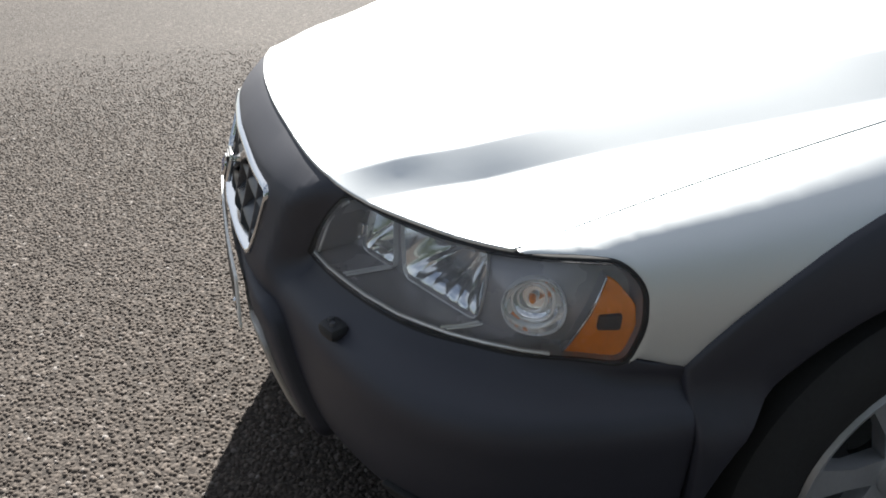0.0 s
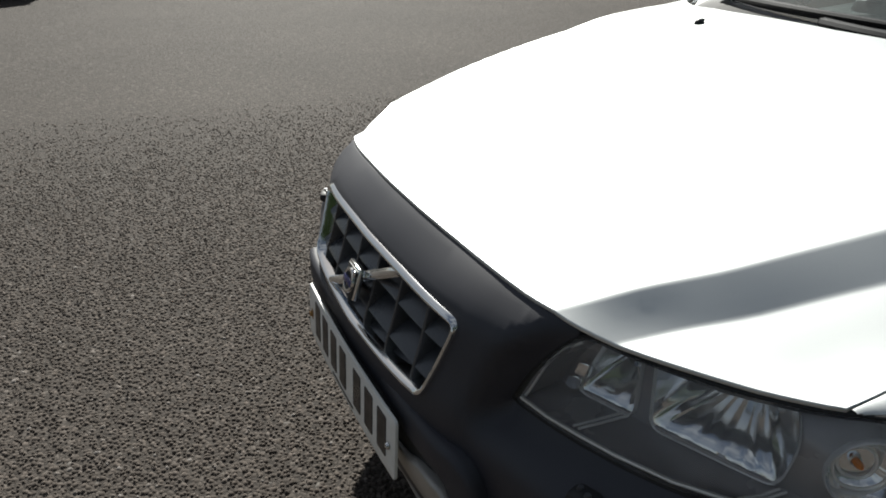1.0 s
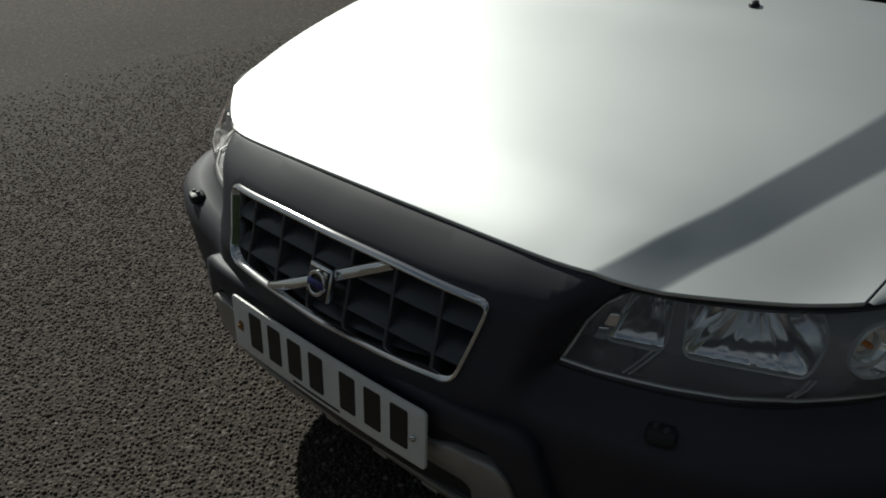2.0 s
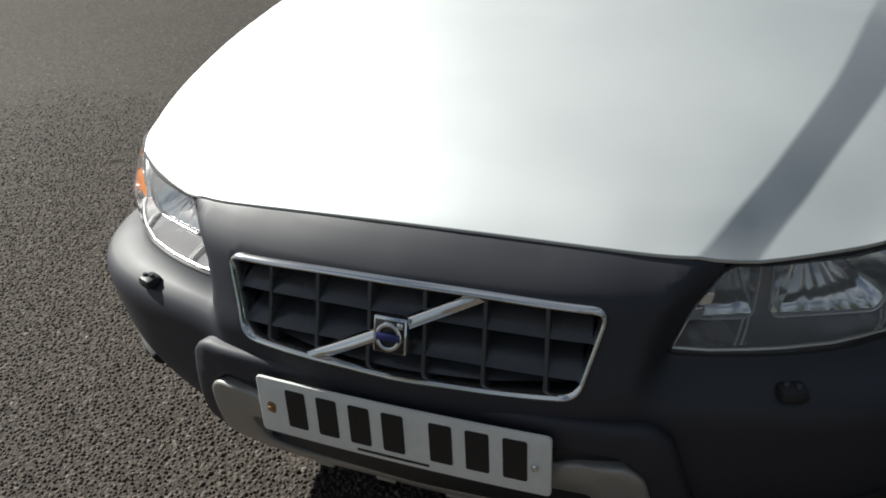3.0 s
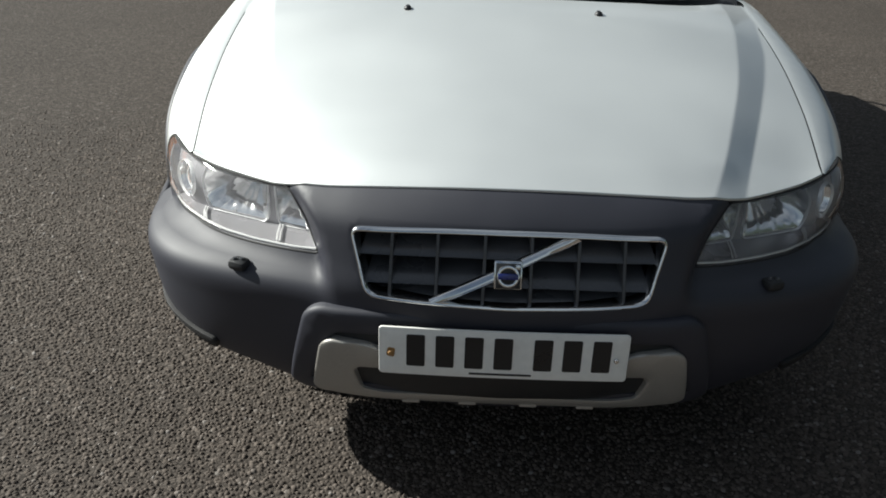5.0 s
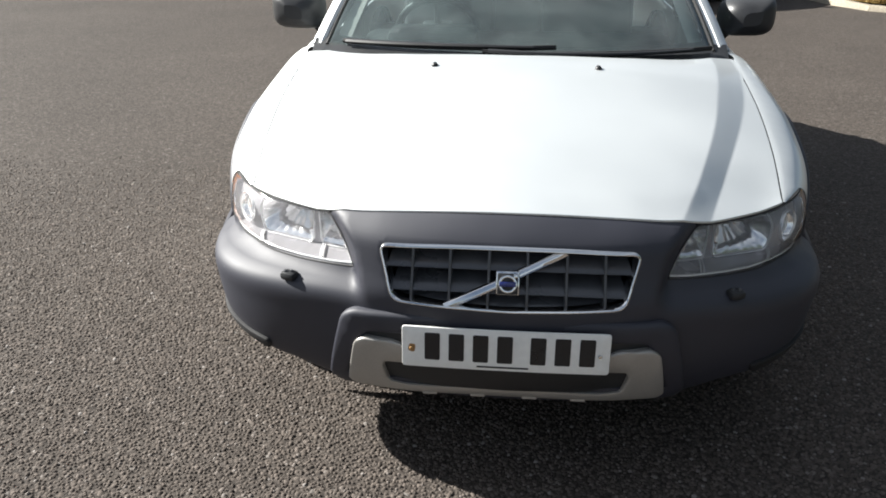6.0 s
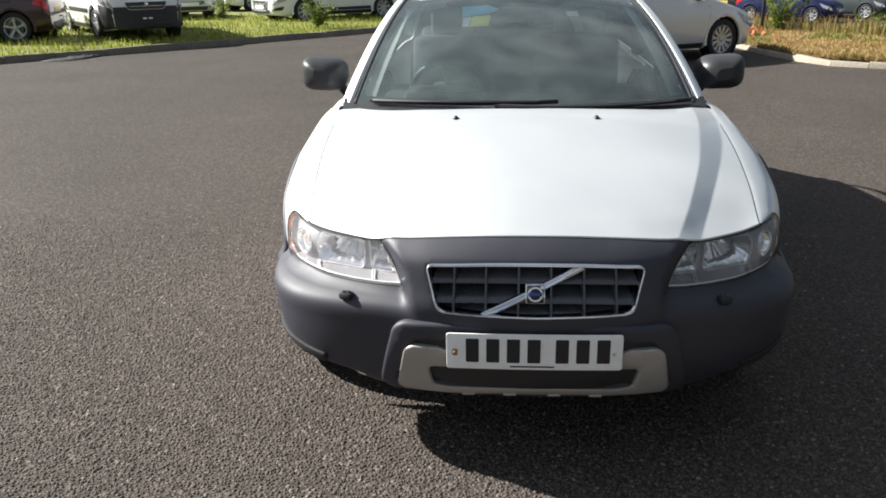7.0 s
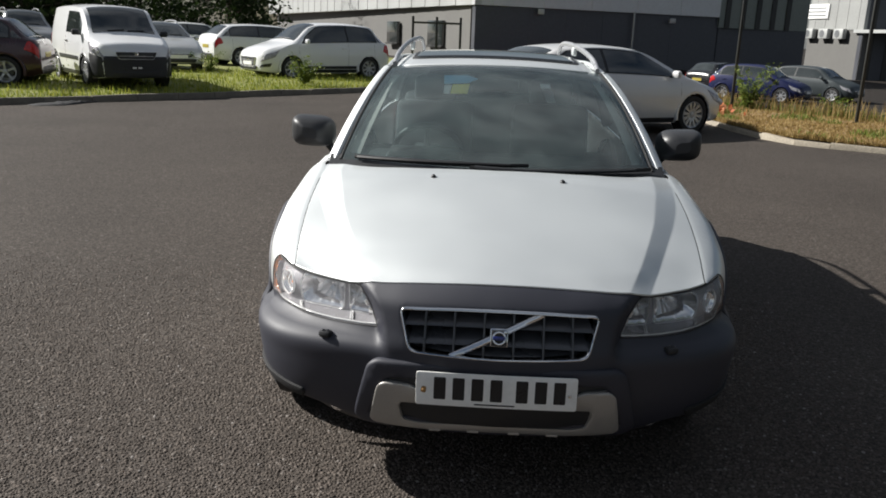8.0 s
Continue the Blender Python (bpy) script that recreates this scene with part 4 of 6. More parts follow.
    slot = rounded([(-.312, .398), (.312, .398), (.326, .38), (.316, .316), (.26, .304), (-.26, .304), (-.316, .316), (-.326, .38)], .018)
    skid = panel("skid_plate", skid_o, guard_face, SATIN, car, "satin silver skid plate with a dark slot", step=.022, holes=[slot], depth=.03, rnd=.006, off=-.034)
    panel("slot_floor", slot, guard_face, PLASTIC, skid, step=.03, depth=.008, rnd=0, off=.01)
    for x in (-.2, -.07, .07, .2):
        p = guard_face(x, .286, -.03)
        part("lip_tab", *block(p.x, p.y + .012, p.z - .006, .04, .03, .010, .003), SATIN, skid)
    number_plate(car, Matrix.Translation((0, -.004, .4645)) @ Matrix.Rotation(radians(-2), 4, "X"))
    for s in (-1, 1):
        headlamp(car, s)
        # headlamp washer on the bumper
        u = u_at(.573, .59)
        p = front(s * u, .584, -.010)
        jet = part("lamp_washer", *block(p.x, p.y, p.z, .043, .036, .024, .010, Matrix.Rotation(radians(22 * s), 4, "Z")), PLASTIC, car, "black headlamp washer")
        for k in (-.008, .008):
            part("jet_hole", *lathe([(.0005, .004), (.004, .004), (.005, 0), (.005, -.002)], 12, "z", (p.x + k, p.y - .002, p.z + .0125)), GRILLE, jet)
        # fog lamp slot in the lower bumper
        panel("lower_valance", rounded([Vector((s * u, z)) for u, z in ((.40, .32), (.60, .36), (1.02, .39), (1.02, .235), (.60, .215), (.40, .22))], .02), front, PLASTIC, car, "black lower valance", step=.03, depth=.03, rnd=.004, off=.035)
        panel("bumper_lip", rounded([Vector((s * u, z)) for u, z in ((.70, .352), (end_u - .01, .392), (end_u - .01, .362), (.72, .322))], .012), front, RUBBER, car, step=.03, depth=.02, rnd=.007, off=-.012)
        fp = front(s * .60, .285, .055)
        fog = part("fog_lamp", *lathe([(.0005, -.006), (.024, -.005), (.032, 0), (.034, .03)], 24, "y", tuple(fp)), REFLECTOR, car, "round fog lamp in the valance")
        fl = flank if s > 0 else flank_l
        # front wing
        a0 = math.degrees(math.acos((.545 - ARCH_Y) / .505))
        wing = [Vector((y, Z_EDGE(y) - .002)) for y in [.361 + i * (1.30 - .361) / 26 for i in range(27)]]
        wing += [Vector((1.385, Z_EDGE(1.385) - .002)), Vector((1.385, .48))]
        wing += arc_pts(ARCH_Y, ARCH_Z, .505, 18, a0, 22)
        out = outward(LAMP)
        edge = [front((p + q * .005).x, (p + q * .005).y) for p, q in zip(LAMP, out) if p.x > u_at(.742, .745) and p.y > .632]
        edge.sort(key=lambda p: math.atan2(p.z - .69, p.y - .42))
        wing += [Vector((edge[0].y + .01, .638))] + [Vector((p.y, p.z)) for p in edge]
        panel("front_wing", wing, fl, SILVER, car, "silver front wing", step=.011, depth=.003, rnd=.002)
        arch = arc_pts(ARCH_Y, ARCH_Z, .502, a0, 2, 30) + [Vector((1.39, .34)), Vector((1.39, .25))] + arc_pts(ARCH_Y, ARCH_Z, ARCH_R, -14, 171, 34)
        panel("arch_cladding", arch, fl, TRIM, car, "dark grey wheel-arch cladding", step=.025, depth=.045, rnd=.006, off=-.008)
        # black strip added under the bonnet gap, standing in for its shade
        gap_line = [(s * (X_EDGE(y) + .001), y, Z_EDGE(y) - .022) for y in [.50 + i * .85 / 30 for i in range(31)]]
        part("gap_shade_strip", *tube(gap_line, .010, 6), PLASTIC, car, "dark gap beside the bonnet")
        # doors, rear quarter, cladding
        for y0, y1, nm in ((1.395, 2.30, "front_door"), (2.308, 3.10, "rear_door")):
            d = panel(nm, rounded([(y0, .43), (y1, .43), (y1, Z_EDGE(y1)), (y0, Z_EDGE(y0))], .02), fl, SILVER, car, "silver door", step=.05, depth=.02, rnd=.003)
            q = fl(y1 - .12, .86, -.018)
            part("door_handle", *block(q.x, q.y, q.z, .03, .17, .026, .01), SILVER, d)
            panel("door_cladding", rounded([(y0, .25), (y1, .25), (y1, .425), (y0, .425)], .01), fl, TRIM, d, step=.06, depth=.02, rnd=.005, off=-.01)
        ry = 3.73
        quarter = [Vector((3.108, Z_EDGE(3.108)))] + [Vector((3.108 + i * (4.62 - 3.108) / 14, Z_EDGE(3.108 + i * (4.62 - 3.108) / 14))) for i in range(1, 15)] + [Vector((4.62, .62)), Vector((4.22, .60))]
        quarter += arc_pts(ry, ARCH_Z, .50, 30, 168, 20) + [Vector((3.108, .43))]
        panel("rear_quarter", quarter, fl, SILVER, car, "silver rear quarter panel", step=.05, depth=.02, rnd=.003)
        rarch = arc_pts(ry, ARCH_Z, .497, 172, 6, 26) + [Vector((4.24, .26)), Vector((4.12, .26))] + arc_pts(ry, ARCH_Z, ARCH_R, -10, 190, 26) + [Vector((3.2, .26))]
        panel("rear_arch_cladding", rarch, fl, TRIM, car, step=.03, depth=.045, rnd=.006, off=-.008)
        panel("rear_bumper_side", rounded([(4.23, .26), (4.62, .30), (4.62, .615), (4.23, .595)], .01), fl, TRIM, car, step=.06, depth=.03, rnd=.005, off=-.008)
        wheel(car, (s * .805, ARCH_Y, .345), s)
        wheel(car, (s * .805, ry, .345), s)
        # wheel-well liner
        for wy in (ARCH_Y, ry):
            lv, lf = [], []
            for i in range(21):
                a = radians(-10 + 200 * i / 20)
                for x in (.90, .55):
                    lv.append((s * x, wy + .40 * math.cos(a), .345 + .40 * math.sin(a)))
            lf = [(2 * i, 2 * i + 1, 2 * i + 3, 2 * i + 2) for i in range(20)]
            part("wheel_liner", lv, lf, PLASTIC, car)
        # windows, pillars, mirror
        gl = glazing if s > 0 else glazing_l
        for pts, nm in (([(1.50, .02), (2.28, .02), (2.30, .95), (2.18, .93)], "front_window"), ([(2.37, .02), (3.08, .02), (3.06, .95), (2.40, .96)], "rear_window"),
                        ([(3.16, .03), (4.28, .05), (3.98, .90), (3.14, .94)], "quarter_window")):
            panel(nm, rounded(pts, .02), gl, GLASS, car, "tinted side window", step=.08, depth=.004, rnd=.001, off=.004)
        for y0, y1, y2, y3 in ((2.275, 2.375, 2.405, 2.295), (3.075, 3.165, 3.145, 3.055)):
            part("door_pillar", *sheet([(y0, 0), (y1, 0), (y2, 1), (y3, 1)], gl, .1, depth=.03, rnd=.002), PLASTIC, car)
        part("tail_pillar", *sheet([(4.27, 0), (4.50, 0), (4.30, 1), (3.97, 1)], gl, .1, depth=.03, rnd=.002), SILVER, car)
        ap = [screen(s * (1.03 - .02 * t), t, .004) + Vector((s * .018, .012, -.004)) for t in [i / 16 for i in range(17)]]
        pv, pf = [], []
        for i, p in enumerate(ap):
            d = (ap[min(i + 1, 16)] - ap[max(i - 1, 0)]).normalized()
            sd = Vector((s * .8, .6, 0)).normalized()
            nn = d.cross(sd).normalized() * (1 if d.cross(sd).z > 0 else -1)
            for a, b in ((-.022, -.030), (-.026, .0), (-.016, .010), (.010, .012), (.034, .004), (.044, -.012), (.030, -.035)):
                pv.append(p + sd * a + nn * b)
        for i in range(16):
            pf += [(i * 7 + k, i * 7 + (k + 1) % 7, i * 7 + 7 + (k + 1) % 7, i * 7 + 7 + k) for k in range(7)]
        part("windscreen_pillar", pv, pf, SILVER, car, "silver windscreen pillar")
        part("pillar_seal", *tube([screen(s * 1.0, t, .001) for t in [i / 16 for i in range(17)]], .007, 8), RUBBER, car)
        tv = [screen(s * (.985 - .03 * t), .03 + .93 * t, .035) for t in [i / 12 for i in range(13)]]
        tw, tf = [], []
        for i, p in enumerate(tv):
            k = .055 * (1 - .45 * i / 12)
            tw += [p, p + Vector((-s * k, .03, -.0))]
        tf = [(2 * i, 2 * i + 1, 2 * i + 3, 2 * i + 2) for i in range(12)]
        part("pillar_lining", tw, tf, PILLAR_TRIM, car, "pale cloth pillar lining")
        part("roof_channel", *tube([(s * (ROOF_X(y) + .012), y, ROOF_Z(y) - .055) for y in [2.3 + i * 2.05 / 14 for i in range(15)]], .016, 8), SILVER, car)
        # roof rail
        rp = [(.580, 2.34, 1.400), (.581, 2.45, 1.434), (.580, 2.65, 1.466), (.575, 3.0, 1.500), (.563, 3.5, 1.530), (.550, 3.85, 1.538), (.542, 4.06, 1.528), (.538, 4.18, 1.485), (.536, 4.24, 1.435)]
        fx, fz = curve(*[(p[1], p[0]) for p in rp]), curve(*[(p[1], p[2]) for p in rp])
        part("roof_rail", *tube([(s * fx(y), y, fz(y)) for y in [2.34 + i * 1.90 / 40 for i in range(41)]], .0135, 10, 1.25), ALLOY, car, "silver metal roof rail")
        part("rail_foot", *block(s * .563, 3.40, 1.49, .03, .12, .06, .012), SILVER, car)
        mx, my, mz = s * .948, 1.775, 1.062
        mv, mf = [], []
        n = 48
        for j in range(15):
            t = j / 14
            yy = -.085 + .16 * t
            k = max(.04, 1 - (1 - min(1.0, t / .80)) ** 2.4) ** .34 * (1 if t < .97 else .96)
            for i in range(n):
                a = 2 * math.pi * i / n
                ca, sa = math.cos(a), math.sin(a)
                e = .54
                x = .112 * math.copysign(abs(ca) ** e, ca) * k
                z = .083 * math.copysign(abs(sa) ** e, sa) * k * (1 - .05 * (1 - ca * s))
                mv.append((mx + x, my + yy, mz + z + .010 * ca * s))
        for j in range(14):
            mf += [(j * n + i, j * n + (i + 1) % n, (j + 1) * n + (i + 1) % n, (j + 1) * n + i) for i in range(n)]
        mf += [tuple(range(n)), tuple(range(14 * n, 15 * n))]
        mir = part("door_mirror", mv, mf, MIRROR_SHELL, car, "dark grey door mirror housing", sharp=75)
        part("mirror_arm", *tube([(mx - s * .07, my + .01, mz - .055), (s * .85, my + .02, mz - .085), (s * .79, my + .03, mz - .10)], [.016, .020, .026], 10, 1.2), PLASTIC, mir)
        part("mirror_glass", *block(mx, my + .077, mz, .17, .004, .115, .002), CHROME, mir)
        # front seats
        sx = s * .36
        seat = part("seat", *merged(block(sx, 2.35, .62, .50, .52, .16, .05), block(sx, 2.66, .90, .48, .13, .56, .05, Matrix.Rotation(radians(-14), 4, "X"))), SEAT, car, "dark leather front seat")
        part("headrest", *block(sx, 2.76, 1.24, .27, .09, .17, .04), SEAT, seat)
        part("rear_light", *sheet(rounded([(s * .58, .78), (s * .74, .78), (s * .72, 1.30), (s * .60, 1.30)], .02), tail, .05, depth=.03, rnd=.003, off=-.006), RED, car)
    # windscreen, cowl, wipers
    ws = rounded([(-1, 0), (1, 0), (1, 1), (-1, 1)], .03)
    scr = panel("windscreen", ws, screen, GLASS, car, "large tinted windscreen reflecting clouds", step=.06, depth=.005, rnd=.0005)
    frit = rounded([(-.965, .06), (.965, .06), (.955, .955), (-.955, .955)], .03)
    panel("black_border", ws, screen, PLASTIC, scr, step=.06, holes=[frit], depth=.001, rnd=0, off=.006)
    panel("sun_band", rounded([(-.95, .86), (.95, .86), (.95, .955), (-.95, .955)], .01), screen, clear("sun_band_tint", (.80, .82, .83), .0), scr, step=.08, depth=.001, rnd=0, off=.008)
    cw, cf = [], []
    for i in range(31):
        x = -.79 + 1.58 * i / 30
        y0 = HOOD_BACK(abs(x)) - .035
        p = screen(max(-1, min(1, x / .735)), .05, .012)
        cw += [(x, y0, hood_z(x, y0) - .022), (x, y0 + .03, hood_z(x, y0) - .030), (x, p.y, p.z)]
    for i in range(30):
        cf += [(i * 3 + k, i * 3 + k + 1, i * 3 + 4 + k, i * 3 + 3 + k) for k in (0, 1)]
    part("cowl", cw, cf, PLASTIC, car, "black plastic cowl")
    for piv, tip, t0, t1 in ((-.64, .06, .004, .030), (-.10, .64, .004, -.010)):
        pts = [screen((piv + (tip - piv) * k / 12) / .735, t0 + (t1 - t0) * math.sin(math.pi * .55 * k / 12), -.024) for k in range(13)]
        wp = part("wiper", *tube(pts, [.016 - .0006 * k for k in range(13)], 8, .7), PLASTIC, car, "black windscreen wiper")
        pts = [screen((piv - .02 + (tip - piv + .10) * k / 12) / .735, t0 + .006 + (t1 - t0) * k / 12, -.018) for k in range(13)]
        part("wiper_blade", *tube(pts, .007, 6, 1.4), RUBBER, wp)
    # papers and mirror behind the glass
    def paper(name, pts, m, label):
        panel(name, rounded(pts, .005), screen, m, scr, label, step=.05, depth=.001, rnd=0, off=.0062)
    paper("paper_slip", [(-.46, .845), (-.25, .850), (-.16, .800), (-.24, .745), (-.44, .725)], PAPER_B, "pale blue paper slip behind the glass")
    paper("paper_slip", [(-.365, .720), (-.225, .735), (-.235, .620), (-.37, .615)], PAPER_Y, "yellow paper slip behind the glass")
    paper("paper_slip", [(-.435, .715), (-.372, .718), (-.376, .615), (-.425, .618)], PAPER_W, "white paper slip behind the glass")
    paper("paper_slip", [(.36, .770), (.45, .772), (.445, .715), (.365, .715)], PAPER_W, "small pale slip behind the glass")
    paper("paper_slip", [(.37, .700), (.455, .700), (.45, .560), (.385, .560)], GREY_PAINT, "small grey slip behind the glass")
    part("rear_view_mirror", *block(0, 2.10, 1.315, .25, .035, .075, .02), PLASTIC, car)
    part("dashboard", *merged(block(0, 1.62, .875, 1.36, .72, .14, .05, Matrix.Rotation(radians(4), 4, "X")), block(-.36, 1.82, .945, .40, .22, .10, .04)), PLASTIC, car, "dark dashboard")
    sw = Matrix.Translation((-.36, 2.02, .935)) @ Matrix.Rotation(radians(-62), 4, "X")
    sv, sf = lathe([(.185 + .016 * math.cos(a), .016 * math.sin(a)) for a in [2 * math.pi * k / 10 for k in range(10)]], 36, "z", (0, 0, 0), True)
    stw = part("steering_wheel", [sw @ Vector(p) for p in sv], sf, PLASTIC, car)
    hv, hf = merged(block(0, 0, 0, .15, .13, .05, .03), block(.11, 0, 0, .12, .03, .02, .008), block(-.11, 0, 0, .12, .03, .02, .008), block(0, -.11, 0, .03, .12, .02, .008))
    part("wheel_hub", [sw @ Vector(p) for p in hv], hf, PLASTIC, stw)
    part("rear_bench", *merged(block(0, 3.20, .62, 1.25, .50, .18, .05), block(0, 3.50, .90, 1.25, .13, .55, .05, Matrix.Rotation(radians(-16), 4, "X"))), SEAT, car)
    for x in (-.42, 0, .42):
        part("headrest", *block(x, 3.60, 1.22, .24, .09, .14, .04), SEAT, car)
    part("cabin_floor", *block(0, 2.9, .40, 1.5, 3.2, .06, .02), PLASTIC, car)
    # roof, sunroof, tail
    rl = [Vector((a, 2.172)) for a in [-1 + i / 10 for i in range(21)]] + [Vector((1, 4.42)), Vector((-1, 4.42))]
    panel("roof", rl, roof, SILVER, car, "silver roof with dark glass sunroof", step=.09, depth=.03, rnd=.003)
    panel("sunroof", rounded([(-.78, 2.46), (.78, 2.46), (.78, 3.0), (-.78, 3.0)], .05), roof, DARKGLASS, car, "dark glass sunroof", step=.09, depth=.01, rnd=.004, off=-.012)
    panel("sunroof_frame", rounded([(-.82, 2.42), (.82, 2.42), (.82, 3.45), (-.82, 3.45)], .05), roof, PLASTIC, car, step=.09, holes=[rounded([(-.775, 2.465), (.775, 2.465), (.775, 2.995), (-.775, 2.995)], .05)], depth=.01, rnd=.003, off=-.005)
    tg = panel("tailgate", rounded([(-.74, .64), (.74, .64), (.76, 1.02), (.74, 1.40), (-.74, 1.40), (-.76, 1.02)], .04), tail, SILVER, car, "silver tailgate", step=.06, holes=[rounded([(-.60, 1.05), (.60, 1.05), (.60, 1.36), (-.60, 1.36)], .04)], depth=.03, rnd=.004)
    panel("rear_window", rounded([(-.61, 1.04), (.61, 1.04), (.61, 1.37), (-.61, 1.37)], .04), tail, DARKGLASS, tg, step=.08, depth=.006, rnd=0, off=.006)
    panel("rear_bumper", rounded([(-.80, .28), (.80, .28), (.80, .63), (-.80, .63)], .03), tail, TRIM, car, "dark grey rear bumper", step=.08, depth=.03, rnd=.01, off=-.03)
    part("underbody", *merged(block(0, 2.45, .30, 1.30, 4.0, .14, .05), block(0, .62, .42, 1.0, .9, .36, .05), block(0, 4.3, .40, 1.3, .5, .3, .05)), PLASTIC, car, "black underbody")
    part("engine_cover", *merged(block(0, .75, .72, .95, .7, .12, .05), block(0, .36, .60, .80, .10, .24, .02)), PLASTIC, car)
    return car


# ---- parked cars round the yard ----
def parked_car(name, label, paint, at, length=4.4, width=1.8, height=1.5, nose=.72, bonnet=.95, belt=.98, cowl=1.05, roof0=1.75, roof1=3.5, tail0=4.15,
               wheelbase=(.88, 3.5), wheel_r=.32, cladding=None, rails=False, panelled=False, rear_z=1.0, spokes=7, bump_z=.56, strip=False, fog=False, grille=.10):
    """A parked car from its main lines: nose height, bonnet height at the cowl, belt, windscreen foot and head, roof end, tail-window foot."""
    car = thing(name, label, "van" if panelled else "car", "parked cars", at=at)
    L, hw = length, width / 2
    taper = eased(curve((0, .56), (.03, .70), (.09, .81), (.2, .89), (.4, .95), (.8, .99), (1.2, 1.0), (L - 1.2, 1.0), (L - .45, .965), (L - .15, .91), (L, .80)), 0, L, .06)
    top = eased(curve((0, nose - .17), (.04, nose - .07), (.12, nose), (.35, nose + .42 * (bonnet - nose)), (cowl - .04, bonnet - .01), (cowl + .06, bonnet + .05), (roof0 - .12, height - .075), (roof0 + .12, height - .03),
                      ((roof0 + roof1) / 2, height), (roof1, height - .05), (tail0, belt + .06), (L - .06, rear_z), (L, rear_z - .14)), 0, L, .10)
    sill = curve((0, .25), (.5, .20), (L - .5, .20), (L, .28))
    shoulder = eased(curve((0, nose - .27), (.10, nose - .14), (.4, nose - .04), (cowl, bonnet - .075), (roof0, belt - .03), (tail0, belt + .02), (L - .08, min(rear_z, belt) - .04), (L, min(rear_z, belt) - .20)), 0, L, .12)
    low_x = curve((0, .91), (.10, .955), (.30, .985), (.55, 1.0), (.82, .985), (1, .952))

    def section(y):
        w, zt, zb = hw * taper(y), top(y), sill(y)
        zs = min(shoulder(y), zt - .035)
        h = zt - zs
        tum = step01(.05, .5, h)
        xr = w * (.952 - (.16 if panelled else .29) * tum - .10 * (1 - tum))
        return w, zb, zs, xr, zs + h * (.60 + .30 * tum), zt

    def skin(y, s, sec=None):
        """The body on the +x side: s from 0 at the sill, .5 at the shoulder, .8 at the roof's edge, 1 on the middle line."""
        w, zb, zs, xr, ze, zt = sec or section(y)
        if s <= .5:
            k = s / .5
            return Vector((w * low_x(k), y, zb + (zs - zb) * k))
        if s <= .8:
            k = (s - .5) / .3
            return Vector((w * .952 + (xr - w * .952) * k ** 1.2, y, zs + (ze - zs) * k))
        k = (s - .8) / .2
        return Vector((xr * (1 - k), y, ze + (zt - ze) * (1 - (1 - k) ** 2.4)))

    n = int(L / .045)
    ys = [0, .012, .03, .055] + [.08 + (L - .16) * i / n for i in range(n + 1)] + [L - .05, L - .02, L]
    ss = [.5 * i / 16 for i in range(16)] + [.5 + .3 * i / 6 for i in range(6)] + [.8 + .2 * (i / 6) ** 1.5 for i in range(7)]
    m = 2 * len(ss) - 1
    v, f = [], []
    for y in ys:
        sec = section(y)
        row = [skin(y, s, sec) for s in ss]
        v += row + [Vector((-p.x, p.y, p.z)) for p in row[-2::-1]]
    R = wheel_r + .05
    for j in range(len(ys) - 1):
        for i in range(m - 1):
            q = (j * m + i, j * m + i + 1, j * m + m + i + 1, j * m + m + i)
            c = (v[q[0]] + v[q[2]]) / 2
            if not any((c.y - wy) ** 2 + (c.z - wheel_r) ** 2 < (R - .004) ** 2 for wy in wheelbase):
                f.append(q)
    f += [tuple(range(m))[::-1], tuple(range((len(ys) - 1) * m, len(ys) * m))]
    part("body", v, f, paint, car, sharp=42)
    part("floor_pan", *block(0, L / 2, .27, width * .80, L * .92, .12, .04), PLASTIC, car)

    def front_glass(a, t, d=0.0):
        p = skin(cowl + .04 + (roof0 - cowl) * t, 1 - .2 * abs(a) * .90)
        return Vector((math.copysign(p.x, a) if a else 0.0, p.y - .006 + d * .6, p.z + .006 - d * .8))

    def rear_glass(a, t, d=0.0):
        p = skin(tail0 - .01 - (tail0 - roof1) * t, 1 - .2 * abs(a) * .86)
        return Vector((math.copysign(p.x, a) if a else 0.0, p.y + .006 - d * .6, p.z + .006 - d * .8))
    ws = rounded([(-1, .04), (1, .04), (.98, .86 if panelled else .96), (-.98, .86 if panelled else .96)], .05)
    scr = panel("windscreen", ws, front_glass, DARKGLASS, car, step=.08, depth=.012, rnd=0)
    for k in (-.55, .10):
        part("wiper", *tube([front_glass(k + .55 * j / 6, .06 + .03 * j / 6, -.012) for j in range(7)], .010, 6), PLASTIC, scr)
    if not panelled:
        panel("rear_window", rounded([(-1, .12), (1, .12), (1, .84), (-1, .84)], .05), rear_glass, DARKGLASS, car, step=.08, depth=.012, rnd=0)
    mid = roof0 + .46 * (roof1 - roof0) + .1
    y_a = cowl + .30 * (roof0 - cowl)
    for s in (-1, 1):
        def side(y, t, d=0.0):
            p = skin(y, .5 + .3 * t)
            return Vector((s * (p.x - d), p.y, p.z))

        def flank_of(y, q, d=0.0):
            p = skin(y, q)
            return Vector((s * (p.x - d), p.y, p.z))
        front_win = [(y_a, .12), (y_a + .16, .60), (roof0 + .02, .90), (mid - .03, .92), (mid - .03, .12)]
        back_win = [(mid + .03, .12), (mid + .03, .92), (roof1 - .10, .90), (roof1 + .10, .70), (roof1 + .12, .14)]
